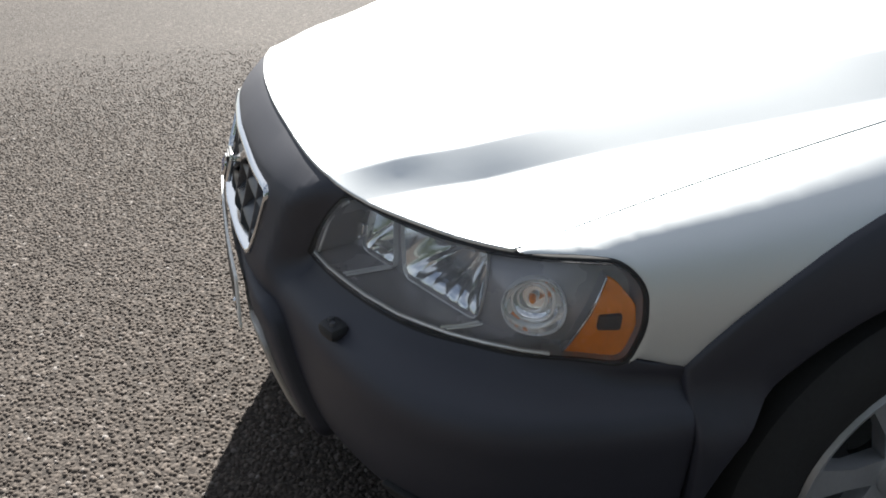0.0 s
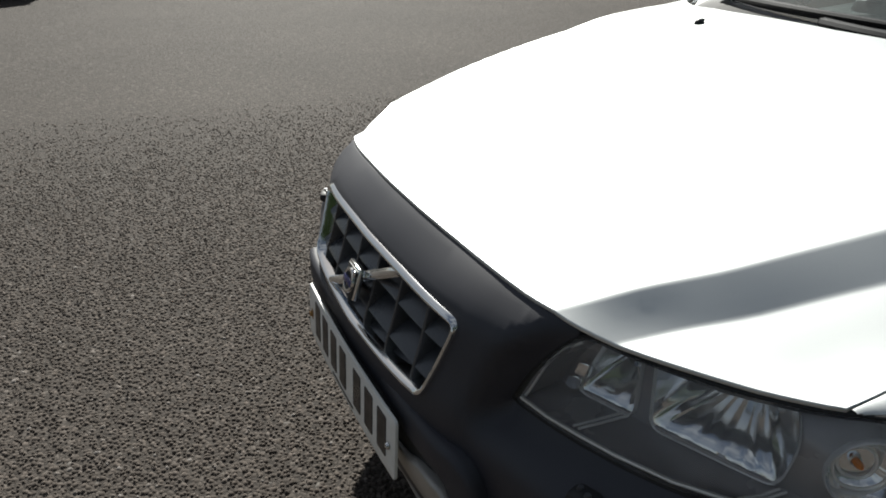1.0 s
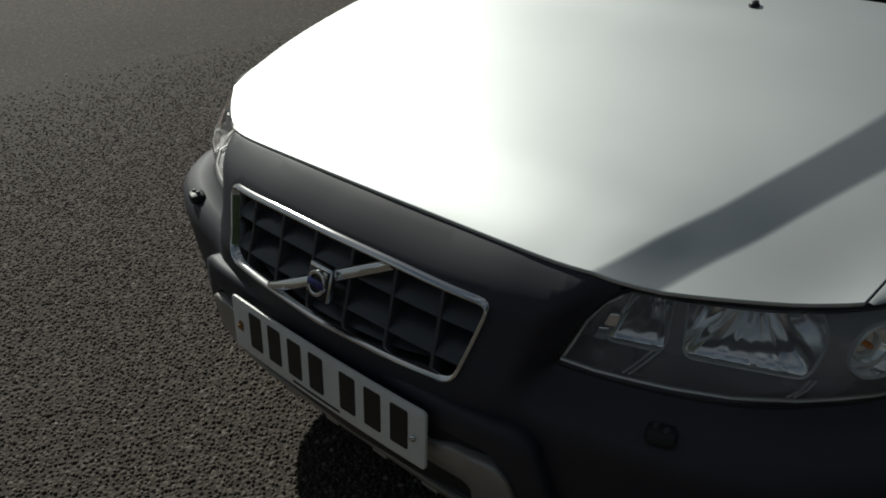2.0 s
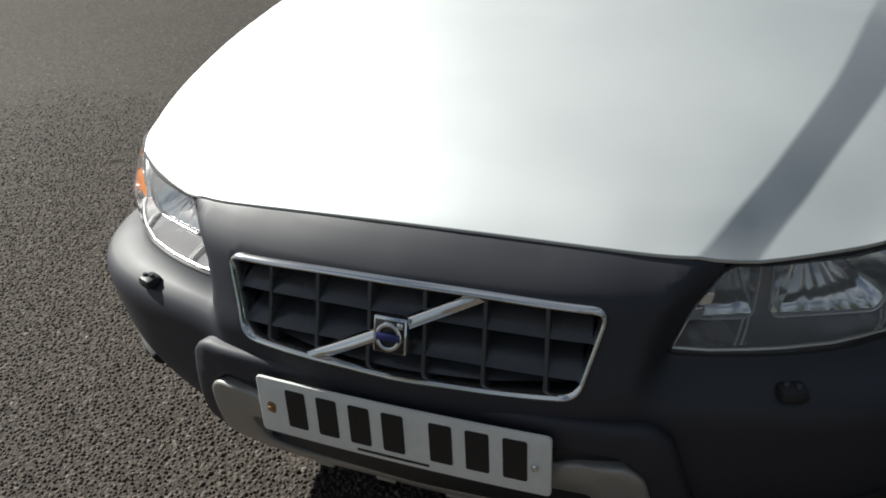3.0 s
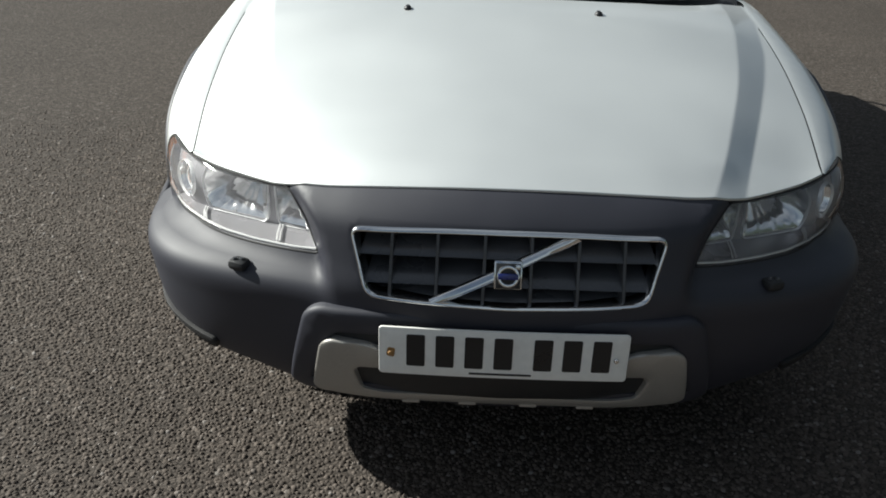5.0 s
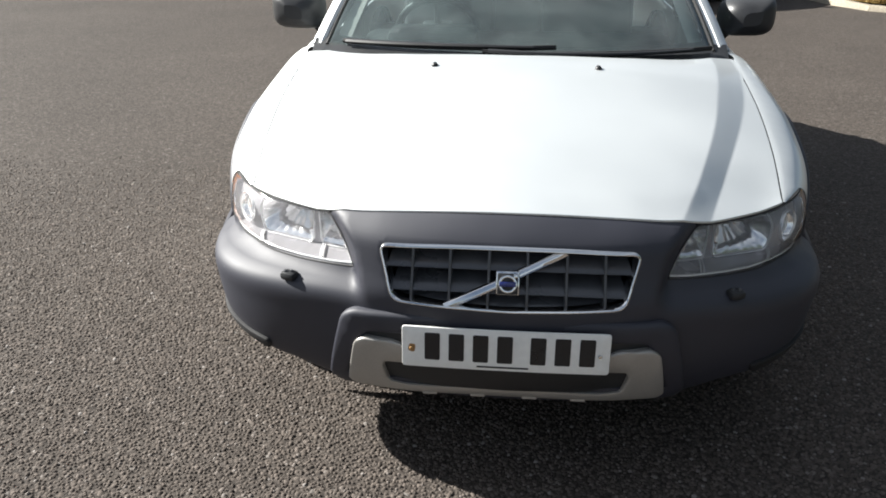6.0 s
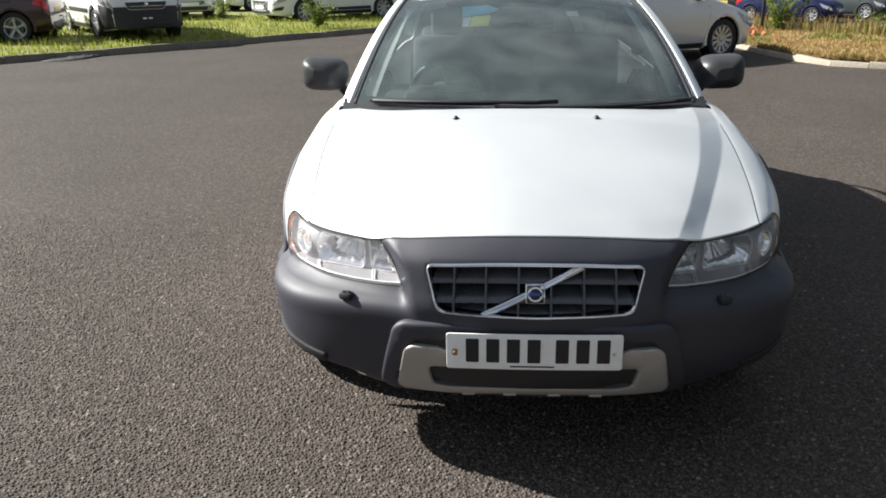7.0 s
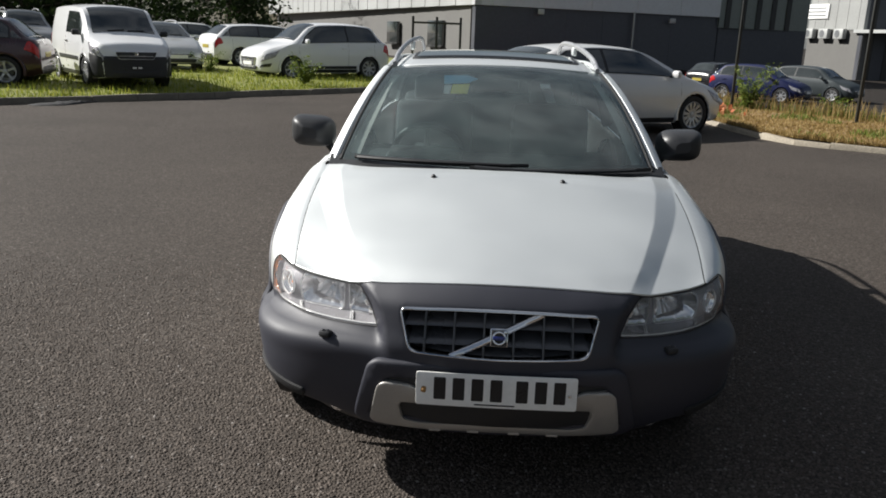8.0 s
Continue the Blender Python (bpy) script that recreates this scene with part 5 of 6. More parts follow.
        if panelled:
            wins = [[(y_a + .12, .08), (y_a + .24, .58), (roof0 + .0, .84), (mid - .35, .84), (mid - .35, .08)]]
        else:
            wins = [front_win, back_win]
            if tail0 - roof1 > .4:
                wins.append([(roof1 + .17, .16), (roof1 + .15, .64), (roof1 + .24, .66), (tail0 - .18, .30), (tail0 - .20, .20)])
            panel("window_surround", rounded([(y_a - .04, .07), (y_a + .13, .64), (roof0, .95), (mid, .97), (roof1 - .06, .95), (roof1 + .13, .75), (roof1 + .16, .08)], .03), side, PLASTIC, car, step=.1, depth=.008, rnd=0, off=-.003)
        for w in wins:
            panel("side_window", rounded(w, .03), side, DARKGLASS, car, step=.1, depth=.008, rnd=0, off=-.007)
        for y in ((mid - .32,) if panelled else (mid, roof1 + .05)):
            part("door_seam", *tube([flank_of(y - .02 * abs(q - .25), q, -.001) for q in (.08, .18, .28, .38, .48)], .0035, 5), PLASTIC, car)
            h = flank_of(y - .15, .42, -.012)
            part("door_handle", *block(h.x, h.y, h.z, .03, .16, .028, .01), PLASTIC if panelled else paint, car)
        part("door_seam", *tube([flank_of(y_a - .10, q, -.001) for q in (.10, .22, .34, .46)], .0035, 5), PLASTIC, car)
        for wy in wheelbase:
            x0 = s * hw * taper(wy)
            lip = [(R - .012, -.16), (R - .010, -.02), (R - .004, .006), (R + .034, .009), (R + .050, -.006), (R + .052, -.05)]
            av, af, nl = [], [], len(lip)
            for k in range(37):
                a = radians(-12 + 204 * k / 36)
                av += [(x0 + o * s, wy + r * math.cos(a), wheel_r + r * math.sin(a)) for r, o in lip]
            for k in range(36):
                af += [(k * nl + i, k * nl + i + 1, k * nl + nl + i + 1, k * nl + nl + i) for i in range(nl - 1)]
            part("wheel_arch", av, af, cladding or paint, car)
            part("wheel_well", *lathe([(.0005, -.20 * s), (R - .02, -.20 * s), (R - .012, -.02 * s)], 28, "x", (x0, wy, wheel_r)), PLASTIC, car)
            wheel(car, (x0 - s * .105, wy, wheel_r), s, wheel_r, .19, wheel_r * .68, spokes, detail=32)
        top_q = .5 * (bump_z - .25) / (nose - .14 - .25)
        q0 = top_q + .004 if cladding else .33
        lamp = panel("headlamp", rounded([(.035, q0 + .03), (.09, q0), (.40, max(.385, q0 + .01)), (.56, .50), (.16, .50)], .02), flank_of, HOUSING, car, "clear headlamp", step=.05, depth=.02, rnd=.003, off=-.008)
        for y, r in ((.11, .050), (.24, .040)):
            c = flank_of(y, .5 * (q0 + .474), -.010)
            part("lamp_bowl", *lathe([(.0005, .02), (r * .6, .014), (r, -.004), (r * 1.1, -.004)], 18, "y", tuple(c)), BRIGHT, lamp)
        if fog:
            panel("fog_recess", rounded([(.03, .13), (.26, .15), (.30, .24), (.05, .22)], .02), flank_of, PLASTIC, car, "black fog lamp recess", step=.05, depth=.02, rnd=.003, off=-.006)
        panel("tail_lamp", rounded([(L - .30, .37), (L - .03, .30), (L - .03, .46), (L - .22, .485)], .03), flank_of, RED, car, "red tail lamp", step=.05, depth=.02, rnd=.003, off=-.010)
        if cladding:
            e = wheelbase[0] - R - .03
            panel("bumper_side", rounded([(.005, .01), (e, .01), (e, top_q), (.005, top_q)], .02), flank_of, cladding, car, step=.06, depth=.03, rnd=.004, off=-.010)
        panel("sill", rounded([(wheelbase[0] + R + .05, .01), (wheelbase[1] - R - .05, .01), (wheelbase[1] - R - .05, .06), (wheelbase[0] + R + .05, .06)], .008), flank_of, PLASTIC, car, step=.12, depth=.02, rnd=.003, off=-.006)
        if panelled or strip:
            q0 = .20 if panelled else .075
            panel("side_strip", rounded([(wheelbase[0] + R + .08, q0), (wheelbase[1] - R - .08, q0), (wheelbase[1] - R - .08, q0 + .045), (wheelbase[0] + R + .08, q0 + .045)], .01), flank_of, PLASTIC, car, step=.12, depth=.02, rnd=.003, off=-.012)
        p = side(y_a + .14, .10)
        mi = part("door_mirror", *block(p.x + s * .12, p.y - .02, p.z + .05, .17, .11, .13, .045), PLASTIC if panelled or paint is MAROON_PAINT else paint, car)
        part("mirror_arm", *tube([(p.x - s * .02, p.y + .02, p.z), (p.x + s * .07, p.y, p.z + .01)], .02, 8), PLASTIC, mi)
        if rails:
            rail = [roof0 + .15 + (roof1 - roof0 - .2) * j / 12 for j in range(13)]
            part("roof_rail", *tube([(s * hw * .60, y, top(y) + .035 - .05 * (k in (0, 12))) for k, y in enumerate(rail)], .02, 8), ALLOY, car)
    # front and rear faces
    ty = np.linspace(0, .5, 60)
    tx = np.array([taper(y) for y in ty])

    def face(x, z, d=0.0):
        return Vector((x, float(np.interp(abs(x) / hw, tx, ty)) - .014 + d, z))
    zt = nose - .19
    if cladding:
        panel("front_bumper", rounded([(-hw * .72, .25), (hw * .72, .25), (hw * .74, bump_z), (-hw * .74, bump_z)], .04), face, cladding, car, step=.08, depth=.06, rnd=.012, off=-.012)
    go = rounded([(-.36, zt - grille), (.36, zt - grille), (.44, zt - .01), (-.44, zt - .01)], .03)
    gr = panel("grille", go, face, PLASTIC, car, "dark grille with bright surround", step=.08, depth=.05, rnd=.002, off=-.014)
    band(go, face, BRIGHT, "surround", gr, .014, .022, .02, .06)
    for k in range(3):
        z = zt - grille + .015 + k * .28 * grille
        part("grille_bar", *sheet(rounded([(-.36, z), (.36, z), (.36, z + .007), (-.36, z + .007)], .002), face, .1, depth=.02, rnd=.001, off=-.020), BRIGHT if k == 1 or grille > .2 else GRILLE, gr)
    part("badge", *lathe([(.0005, -.008), (.035, -.006), (.042, .004)], 18, "y", tuple(face(0, zt - .05, -.02))), CHROME, gr)
    panel("air_intake", rounded([(-.48, .28), (.48, .28), (.54, .38), (-.54, .38)], .04), face, PLASTIC, car, step=.1, depth=.04, rnd=.002, off=-.016)
    part("number_plate", *sheet(rounded([(-.26, .40), (.26, .40), (.26, .50), (-.26, .50)], .01), face, .1, depth=.02, rnd=.001, off=-.03), PLATE if not panelled else PLASTIC, car)
    if panelled:
        for x in (-.10, .02):
            part("plate_bar", *sheet([(x, .435), (x + .08, .435), (x + .08, .465), (x, .465)], face, .1, depth=.004, rnd=.001, off=-.034), PLATE, car)

    def rear_face(x, z, d=0.0):
        return Vector((x, L + .012 - .05 * (x / hw) ** 2 - d, z))
    part("rear_plate", *sheet(rounded([(-.26, .62), (.26, .62), (.26, .73), (-.26, .73)], .01), rear_face, .1, depth=.02, rnd=.001), YELLOW_PLATE, car)
    panel("rear_bumper", rounded([(-hw * .74, .28), (hw * .74, .28), (hw * .76, .42), (-hw * .76, .42)], .04), rear_face, PLASTIC, car, step=.1, depth=.05, rnd=.006, off=-.01)
    return car


# ---- plants ----
def blades(name, label, region, count, height, material, seed, z0, lean=.5):
    """Loose grass over a patch of ground: region(rng) gives a place."""
    rng = random.Random(seed)
    v, f = [], []
    for _ in range(count):
        x, y = region(rng)
        h = height * (.35 + rng.random() ** 2 * 1.1)
        a = rng.random() * math.tau
        w = .006 + .008 * rng.random()
        dx, dy = math.cos(a), math.sin(a)
        b = rng.random() * math.tau
        lx, ly = math.cos(b) * h * lean * rng.random(), math.sin(b) * h * lean * rng.random()
        z = z0(x, y) - .01
        k = len(v)
        v += [(x - dx * w, y - dy * w, z), (x + dx * w, y + dy * w, z), (x + lx * .35 + dx * w * .7, y + ly * .35 + dy * w * .7, z + h * .6), (x + lx * .35 - dx * w * .7, y + ly * .35 - dy * w * .7, z + h * .6), (x + lx, y + ly, z + h)]
        f += [(k, k + 1, k + 2, k + 3), (k + 3, k + 2, k + 4)]
    ob = new(name, mesh_of(name, v, f, material, False))
    return tagged(ob, label, "grass", kind="stuff")


def weed_bush(name, label, x, y, z, height, spread, seed, leaves=700):
    rng = random.Random(seed)
    bush = thing(name, label, "bush", at=Matrix.Translation((x, y, z)))
    sv = []
    tips = []
    for k in range(16):
        a = rng.random() * math.tau
        r = spread * rng.random() ** .6
        h = height * (.55 + .45 * rng.random())
        path = [(.25 * r * math.cos(a) * t, .25 * r * math.sin(a) * t, h * t) for t in (0,)] + [(r * math.cos(a) * t ** 1.4, r * math.sin(a) * t ** 1.4, h * t) for t in (.3, .65, 1.0)]
        sv.append(tube(path, [.009, .007, .005, .003], 5))
        tips.append((a, r, h))
    part("stalk", *merged(*sv), WEED, bush)
    v, f = [], []
    for _ in range(leaves):
        a, r, h = rng.choice(tips)
        t = .15 + .85 * rng.random()
        c = Vector((r * math.cos(a) * t ** 1.4 + rng.gauss(0, .05), r * math.sin(a) * t ** 1.4 + rng.gauss(0, .05), h * t + rng.gauss(0, .03)))
        s = .02 + .035 * rng.random()
        e = Euler((rng.random() * 2 - 1, rng.random() * 2 - 1, rng.random() * 6.3)).to_matrix()
        k = len(v)
        v += [c + e @ Vector(p) for p in ((-s * .4, 0, 0), (0, -s, .2 * s), (s * .4, 0, 0), (0, s * 1.2, -.2 * s))]
        f.append((k, k + 1, k + 2, k + 3))
    part("foliage", v, f, WEED, bush, smooth=False)
    return bush


def tree(x, y, height, spread, seed):
    rng = random.Random(seed)
    t = thing("tree", "dense dark green broadleaf tree, beyond the parked cars or added unseen", "tree", "trees behind the yard", at=Matrix.Translation((x, y, 0)))
    limbs = [tube([(0, 0, -.2), (.05, .02, height * .25), (.1, .05, height * .5), (.05, .1, height * .8)], [.22, .17, .11, .03], 9)]
    clumps = []
    for k in range(22):
        a = k * 2.4 + rng.random()
        h0 = height * (.06 + .6 * rng.random())
        r = spread * (.45 + .55 * rng.random()) * (1 - .3 * h0 / height)
        end = Vector((r * math.cos(a), r * math.sin(a), h0 + height * (.02 + .2 * rng.random())))
        limbs.append(tube([(0, 0, h0), end * .5 + Vector((0, 0, h0 * .35)), end], [.07, .045, .015], 6))
        clumps += [(end, spread * .34), (end * .6 + Vector((0, 0, h0 * .4)), spread * .3)]
    part("trunk", *merged(*limbs), BARK, t)
    v, f = [], []
    for c, r in clumps:
        for _ in range(130):
            p = c + Vector((rng.gauss(0, r * .55), rng.gauss(0, r * .55), rng.gauss(0, r * .5)))
            if p.z < .3:
                continue
            s = .10 + .12 * rng.random()
            e = Euler((rng.random() * 6.3, rng.random() * 6.3, rng.random() * 6.3)).to_matrix()
            k = len(v)
            v += [p + e @ Vector(q) for q in ((-s * .5, 0, 0), (0, -s, .2 * s), (s * .5, 0, 0), (0, s * 1.1, -.2 * s))]
            f.append((k, k + 1, k + 2, k + 3))
    part("crown", v, f, LEAF, t, smooth=False)
    return t


# ---- the yard ----
# ground: one sheet to the horizon
def ground_z(x, y):
    """The yard lies level; the car park beyond the fence lies lower."""
    d = (x - 5.6) * .54 + (y - 19.6) * .84
    return -.66 * step01(.15, 3.5, d) * step01(4.5, 7.5, x)


axis = [-1500, -400, -120, -60] + [-40 + 2 * i for i in range(20)] + [0.5 * i for i in range(60)] + [30 + 3 * i for i in range(12)] + [80, 140, 400, 1500]
gv = [(x, y, ground_z(x, y)) for y in axis for x in axis]
na = len(axis)
gf = [(j * na + i, j * na + i + 1, j * na + na + i + 1, j * na + na + i) for j in range(na - 1) for i in range(na - 1)]
ground_mesh = mesh_of("ground", gv, gf, ASPHALT)
ground_mesh.materials.append(SHADED_ASPHALT)
# faces of the lower car park take the asphalt darkened to imitate shade
for poly in ground_mesh.polygons:
    if poly.center.z < -.30:
        poly.material_index = 1
ground = tagged(new("ground", ground_mesh), "worn grey-brown asphalt with coarse chippings", "asphalt", kind="structure")

# the left kerb line and the grassed strip behind it
KA, KB = Vector((-11.95, 8.79)), Vector((-.95, 21.69))
KD = (KB - KA).normalized()
KN = Vector((-KD.y, KD.x))       # away from the yard


def left_edge(t):
    """A point on the left kerb's face, t metres along."""
    p = KA + KD * t
    return p + KN * (.10 * math.sin(t * .5) + .05 * math.sin(t * 1.3 + 1))


def kerb_stone(name, parent, p, q, out, h, mat, wob):
    d = (q - p)
    n = Vector((-d.y, d.x)).normalized() * out
    a, b = p + d * .008, q - d * .008
    pts = []
    for s in (a, b):
        w = wob()
        pts += [(s.x, s.y, -.05), (s.x + n.x * .012, s.y + n.y * .012, h - .02 + w), (s.x + n.x * .03, s.y + n.y * .03, h + w), (s.x + n.x * .13, s.y + n.y * .13, h + w), (s.x + n.x * .14, s.y + n.y * .14, -.05)]
    f = [(i, (i + 1) % 5, 5 + (i + 1) % 5, 5 + i) for i in range(5)] + [tuple(range(5))[::-1], tuple(range(5, 10))]
    return part(name, pts, f, mat, parent, smooth=False)


rk = random.Random(4)
kerb_l = thing("kerb_left", "weathered dark concrete kerb along the grass", "kerb", kind="structure")
for i in range(19):
    kerb_stone("kerb_stone", kerb_l, left_edge(i * .915), left_edge((i + 1) * .915), 1, .13, OLD_KERB, lambda: rk.uniform(-.015, .015))
part("joint_bed", *tube([(left_edge(t).x + KN.x * .08, left_edge(t).y + KN.y * .08, .03) for t in [i * .9 for i in range(20)]], .06, 6), OLD_KERB, kerb_l)


def turf_z(x, y):
    k = (Vector((x, y)) - KA).dot(KN)
    return .11 + .10 * step01(.1, 2.5, k) + .02 * noise.noise(Vector((x * .6, y * .6, 0)))


tv, tf = [], []
for i in range(40):
    for j in range(26):
        t, k = -14 + i * 1.15, .10 + (j / 25) ** 1.6 * 26
        p = KA + KD * t + KN * k
        if j == 0 and 0 <= t <= 17:
            p = left_edge(t) + KN * .12
        tv.append((p.x, p.y, turf_z(p.x, p.y) if j else .09))
for i in range(39):
    tf += [(i * 26 + j, i * 26 + j + 1, i * 26 + 27 + j, i * 26 + 26 + j) for j in range(25)]
tagged(new("grass_verge", mesh_of("grass_verge", tv, tf, GREEN_SOIL)), "bright green grass verge under the parked cars", "grass", kind="structure")


def left_patch(rng):
    p = KA + KD * rng.uniform(0, 17) + KN * (.15 + 6.5 * rng.random() ** 1.5)
    return p.x, p.y


blades("verge_grass", "uneven bright green grass", left_patch, 17000, .12, GRASS, 11, turf_z)

# the right verge: dry grass behind a pale kerb that bends away
R_EDGE = [Vector(p) for p in ((4.35, 19.0), (4.45, 16.6), (4.62, 14.4), (4.72, 12.9), (4.90, 11.9), (5.20, 11.15), (5.65, 10.82), (6.4, 10.42), (8.0, 9.75), (12.0, 8.7))]
kerb_r = thing("kerb_right", "weathered crumbling concrete kerb beside dry grass", "kerb", kind="structure")
for p, q in zip(R_EDGE, R_EDGE[1:]):
    n = max(1, round((q - p).length / .9))
    for k in range(n):
        kerb_stone("kerb_stone", kerb_r, p.lerp(q, k / n), p.lerp(q, (k + 1) / n), 1, .10, CONCRETE, lambda: rk.uniform(-.035, .012))


def dry_z(x, y):
    return .11 + .03 * noise.noise(Vector((x * .8, y * .8, 3)))


R_BACK = [Vector(p) for p in ((5.6, 19.6), (5.9, 18.6), (6.5, 17.8), (7.2, 16.6), (7.9, 15.7), (8.6, 15.0), (9.6, 14.3), (11.0, 13.6), (14.0, 12.6), (18.0, 11.6))]
dv, df = [], []
for p, q in zip(R_EDGE, R_BACK):
    for j in range(9):
        c = p.lerp(q, j / 8)
        if j == 0:
            c = p.lerp(q, .04)
        dv.append((c.x, c.y, dry_z(c.x, c.y) if 0 < j < 8 else (.095 if j == 0 else -.02)))
for i in range(len(R_EDGE) - 1):
    df += [(i * 9 + j, i * 9 + j + 1, i * 9 + 10 + j, i * 9 + 9 + j) for j in range(8)]
tagged(new("dry_verge", mesh_of("dry_verge", dv, df, DRY_SOIL)), "parched straw-coloured grass verge", "grass", kind="structure")


def right_patch(rng):
    i = rng.randrange(len(R_EDGE) - 2)
    t = rng.random()
    a, b = R_EDGE[i].lerp(R_EDGE[i + 1], t), R_BACK[i].lerp(R_BACK[i + 1], t)
    p = a.lerp(b, .08 + .9 * rng.random())
    return p.x, p.y


def kerb_patch(rng):
    i = min(len(R_EDGE) - 2, int((len(R_EDGE) - 1) * rng.random()))
    t = rng.random()
    a, b = R_EDGE[i].lerp(R_EDGE[i + 1], t), R_BACK[i].lerp(R_BACK[i + 1], t)
    w = .5 + .5 * noise.noise(Vector((a.x * 1.7, a.y * 1.7, 5)))
    p = a + (b - a).normalized() * (.20 - .16 * w * rng.random())
    return p.x, p.y


def tuft_patch(rng):
    while True:
        x, y = right_patch(rng)
        if noise.noise(Vector((x * 1.1, y * 1.1, 9))) > .22:
            return x, y


def fence_patch(rng):
    i = rng.randrange(len(R_EDGE) - 2)
    t = rng.random()
    p = R_BACK[i].lerp(R_BACK[i + 1], t) + Vector((rng.gauss(0, .25), rng.gauss(0, .25)))
    return p.x, p.y


blades("dry_grass", "short straw-coloured dry grass", right_patch, 24000, .055, DRY_GRASS, 21, dry_z, .9)
blades("kerb_grass", "straw-coloured tufts hanging over the kerb", kerb_patch, 3200, .085, DRY_GRASS, 24, dry_z, 1.2)
blades("green_tufts", "green and yellow tufts in the dry verge", tuft_patch, 2600, .10, WEED, 25, dry_z, .8)
blades("tall_grass", "tall pale seeding grass along the fence", fence_patch, 2600, .36, DRY_GRASS, 22, lambda x, y: .05)
blades("fence_weeds", "green weeds along the fence", fence_patch, 2600, .24, WEED, 23, lambda x, y: .05)
for x, y, h in ((5.92, 17.0, 3.4), (7.75, 14.6, 3.4), (9.9, 13.5, 3.4), (12.6, 12.7, 3.4)):
    post = thing("fence_post", "slim black steel fence post in dry grass", "post", "fence posts", at=Matrix.Translation((x, y, 0)))
    part("shaft", *block(0, 0, h / 2, .06, .06, h, .008), POST_PAINT, post)
    part("cap", *block(0, 0, h + .01, .07, .07, .02, .006), POST_PAINT, post)
    part("foot_plate", *block(0, 0, .125, .14, .14, .012, .003), POST_PAINT, post)
weed_bush("weed_bush", "yellow-green weed bush by the fence", 6.35, 17.3, .05, 1.15, .75, 5, 1100)
weed_bush("weed_bush", "low green weed bush by the fence", 8.1, 16.4, .05, .5, .5, 6, 350)
weed_bush("weed_bush", "green weed bush on the verge by the kerb", -4.62, 18.95, .12, .85, .55, 7, 900)
weed_bush("weed_bush", "low green weeds beside the van", -10.1, 16.0, .15, .6, .7, 8, 500)
weed_bush("weed_bush", "low green weeds between the parked cars", -8.1, 22.0, .18, .7, .6, 9, 500)
lt = random.Random(3)
lv, lf = [], []
for _ in range(60):
    c = Vector((5.15 + lt.gauss(0, .25), 15.9 + lt.gauss(0, .35), .15 + .12 * lt.random()))
    e = Euler((lt.random() * 2, lt.random() * 2, lt.random() * 6)).to_matrix()
    k = len(lv)
    lv += [c + e @ Vector(p) for p in ((-.06, -.04, 0), (.06, -.04, .02), (.05, .05, 0), (-.05, .04, .01))]
    lf.append((k, k + 1, k + 2, k + 3))
tagged(new("dead_leaves", mesh_of("dead_leaves", lv, lf, LITTER, False)), "small heap of orange dead leaves on dry grass", "leaves", kind="stuff")


# a crumpled dark sheet lying against the left kerb
cv, cf = [], []
for j in range(13):
    for i in range(33):
        a, b = i / 32, j / 12
        w = math.sin(math.pi * a) ** .5 * math.sin(math.pi * b) ** .5
        c = KA + KD * (5.15 + 1.35 * a) - KN * (.02 + .42 * b * (.6 + .4 * math.sin(5 * a)))
        cv.append((c.x, c.y, .004 + w * (.035 + .05 * abs(noise.noise(Vector((a * 9, b * 4, 2)))))))
for j in range(12):
    cf += [(j * 33 + i, j * 33 + i + 1, j * 33 + 34 + i, j * 33 + 33 + i) for i in range(32)]
heap = thing("plastic_sheet", "crumpled dark plastic sheet lying by the kerb", "sheet")
part("sheet", cv, cf, RUBBER, heap)


# ---- loose chippings of the road surface where the camera passes nearest ----
cr = np.random.RandomState(5)
PITCH = .0135
cx, cy = np.meshgrid(np.arange(-4.0, 1.9, PITCH), np.arange(-2.0, 3.0, PITCH * .87))
cx = cx + (np.arange(cx.shape[0]) % 2)[:, None] * PITCH / 2
cx, cy = cx.ravel() + cr.normal(0, .0042, cx.size), cy.ravel() + cr.normal(0, .0042, cx.size)
edge = np.minimum(np.minimum((cx + 4.0) / 2.4, (1.9 - cx) / .9), np.minimum((cy + 2.0) / .9, (3.0 - cy) / 2.2))
keep = (cr.rand(cx.size) < np.clip(edge, 0, 1) * .93) & ~((np.abs(cx) < .8) & (cy > .75))
cx, cy = cx[keep], cy[keep]
nc = len(cx)
ang = np.arange(5) * (2 * np.pi / 5)
turn = cr.rand(nc, 1) * 6.3
rad = (.0038 + .0044 * cr.rand(nc, 1) ** 1.5) * (.75 + .5 * cr.rand(nc, 5))
hgt = .0016 + .0030 * cr.rand(nc, 1)
ox, oy = np.cos(ang + turn) * rad, np.sin(ang + turn) * rad
sl = cr.normal(0, .25, (nc, 2))
low = np.stack([cx[:, None] + ox * 1.12, cy[:, None] + oy * 1.12, np.full((nc, 5), -.0005)], 2)
tx, ty = ox * .72, oy * .72
top = np.stack([cx[:, None] + tx, cy[:, None] + ty, hgt + tx * sl[:, :1] + ty * sl[:, 1:]], 2)
cv = np.concatenate([low, top], 1).reshape(-1, 3)
one = [(i, (i + 1) % 5, 5 + (i + 1) % 5, 5 + i) for i in range(5)]
quads = (np.array(one)[None] + (np.arange(nc) * 10)[:, None, None]).reshape(-1, 4)
tops = np.arange(5, 10)[None] + (np.arange(nc) * 10)[:, None]
cm = bpy.data.meshes.new("chippings")
cm.vertices.add(len(cv))
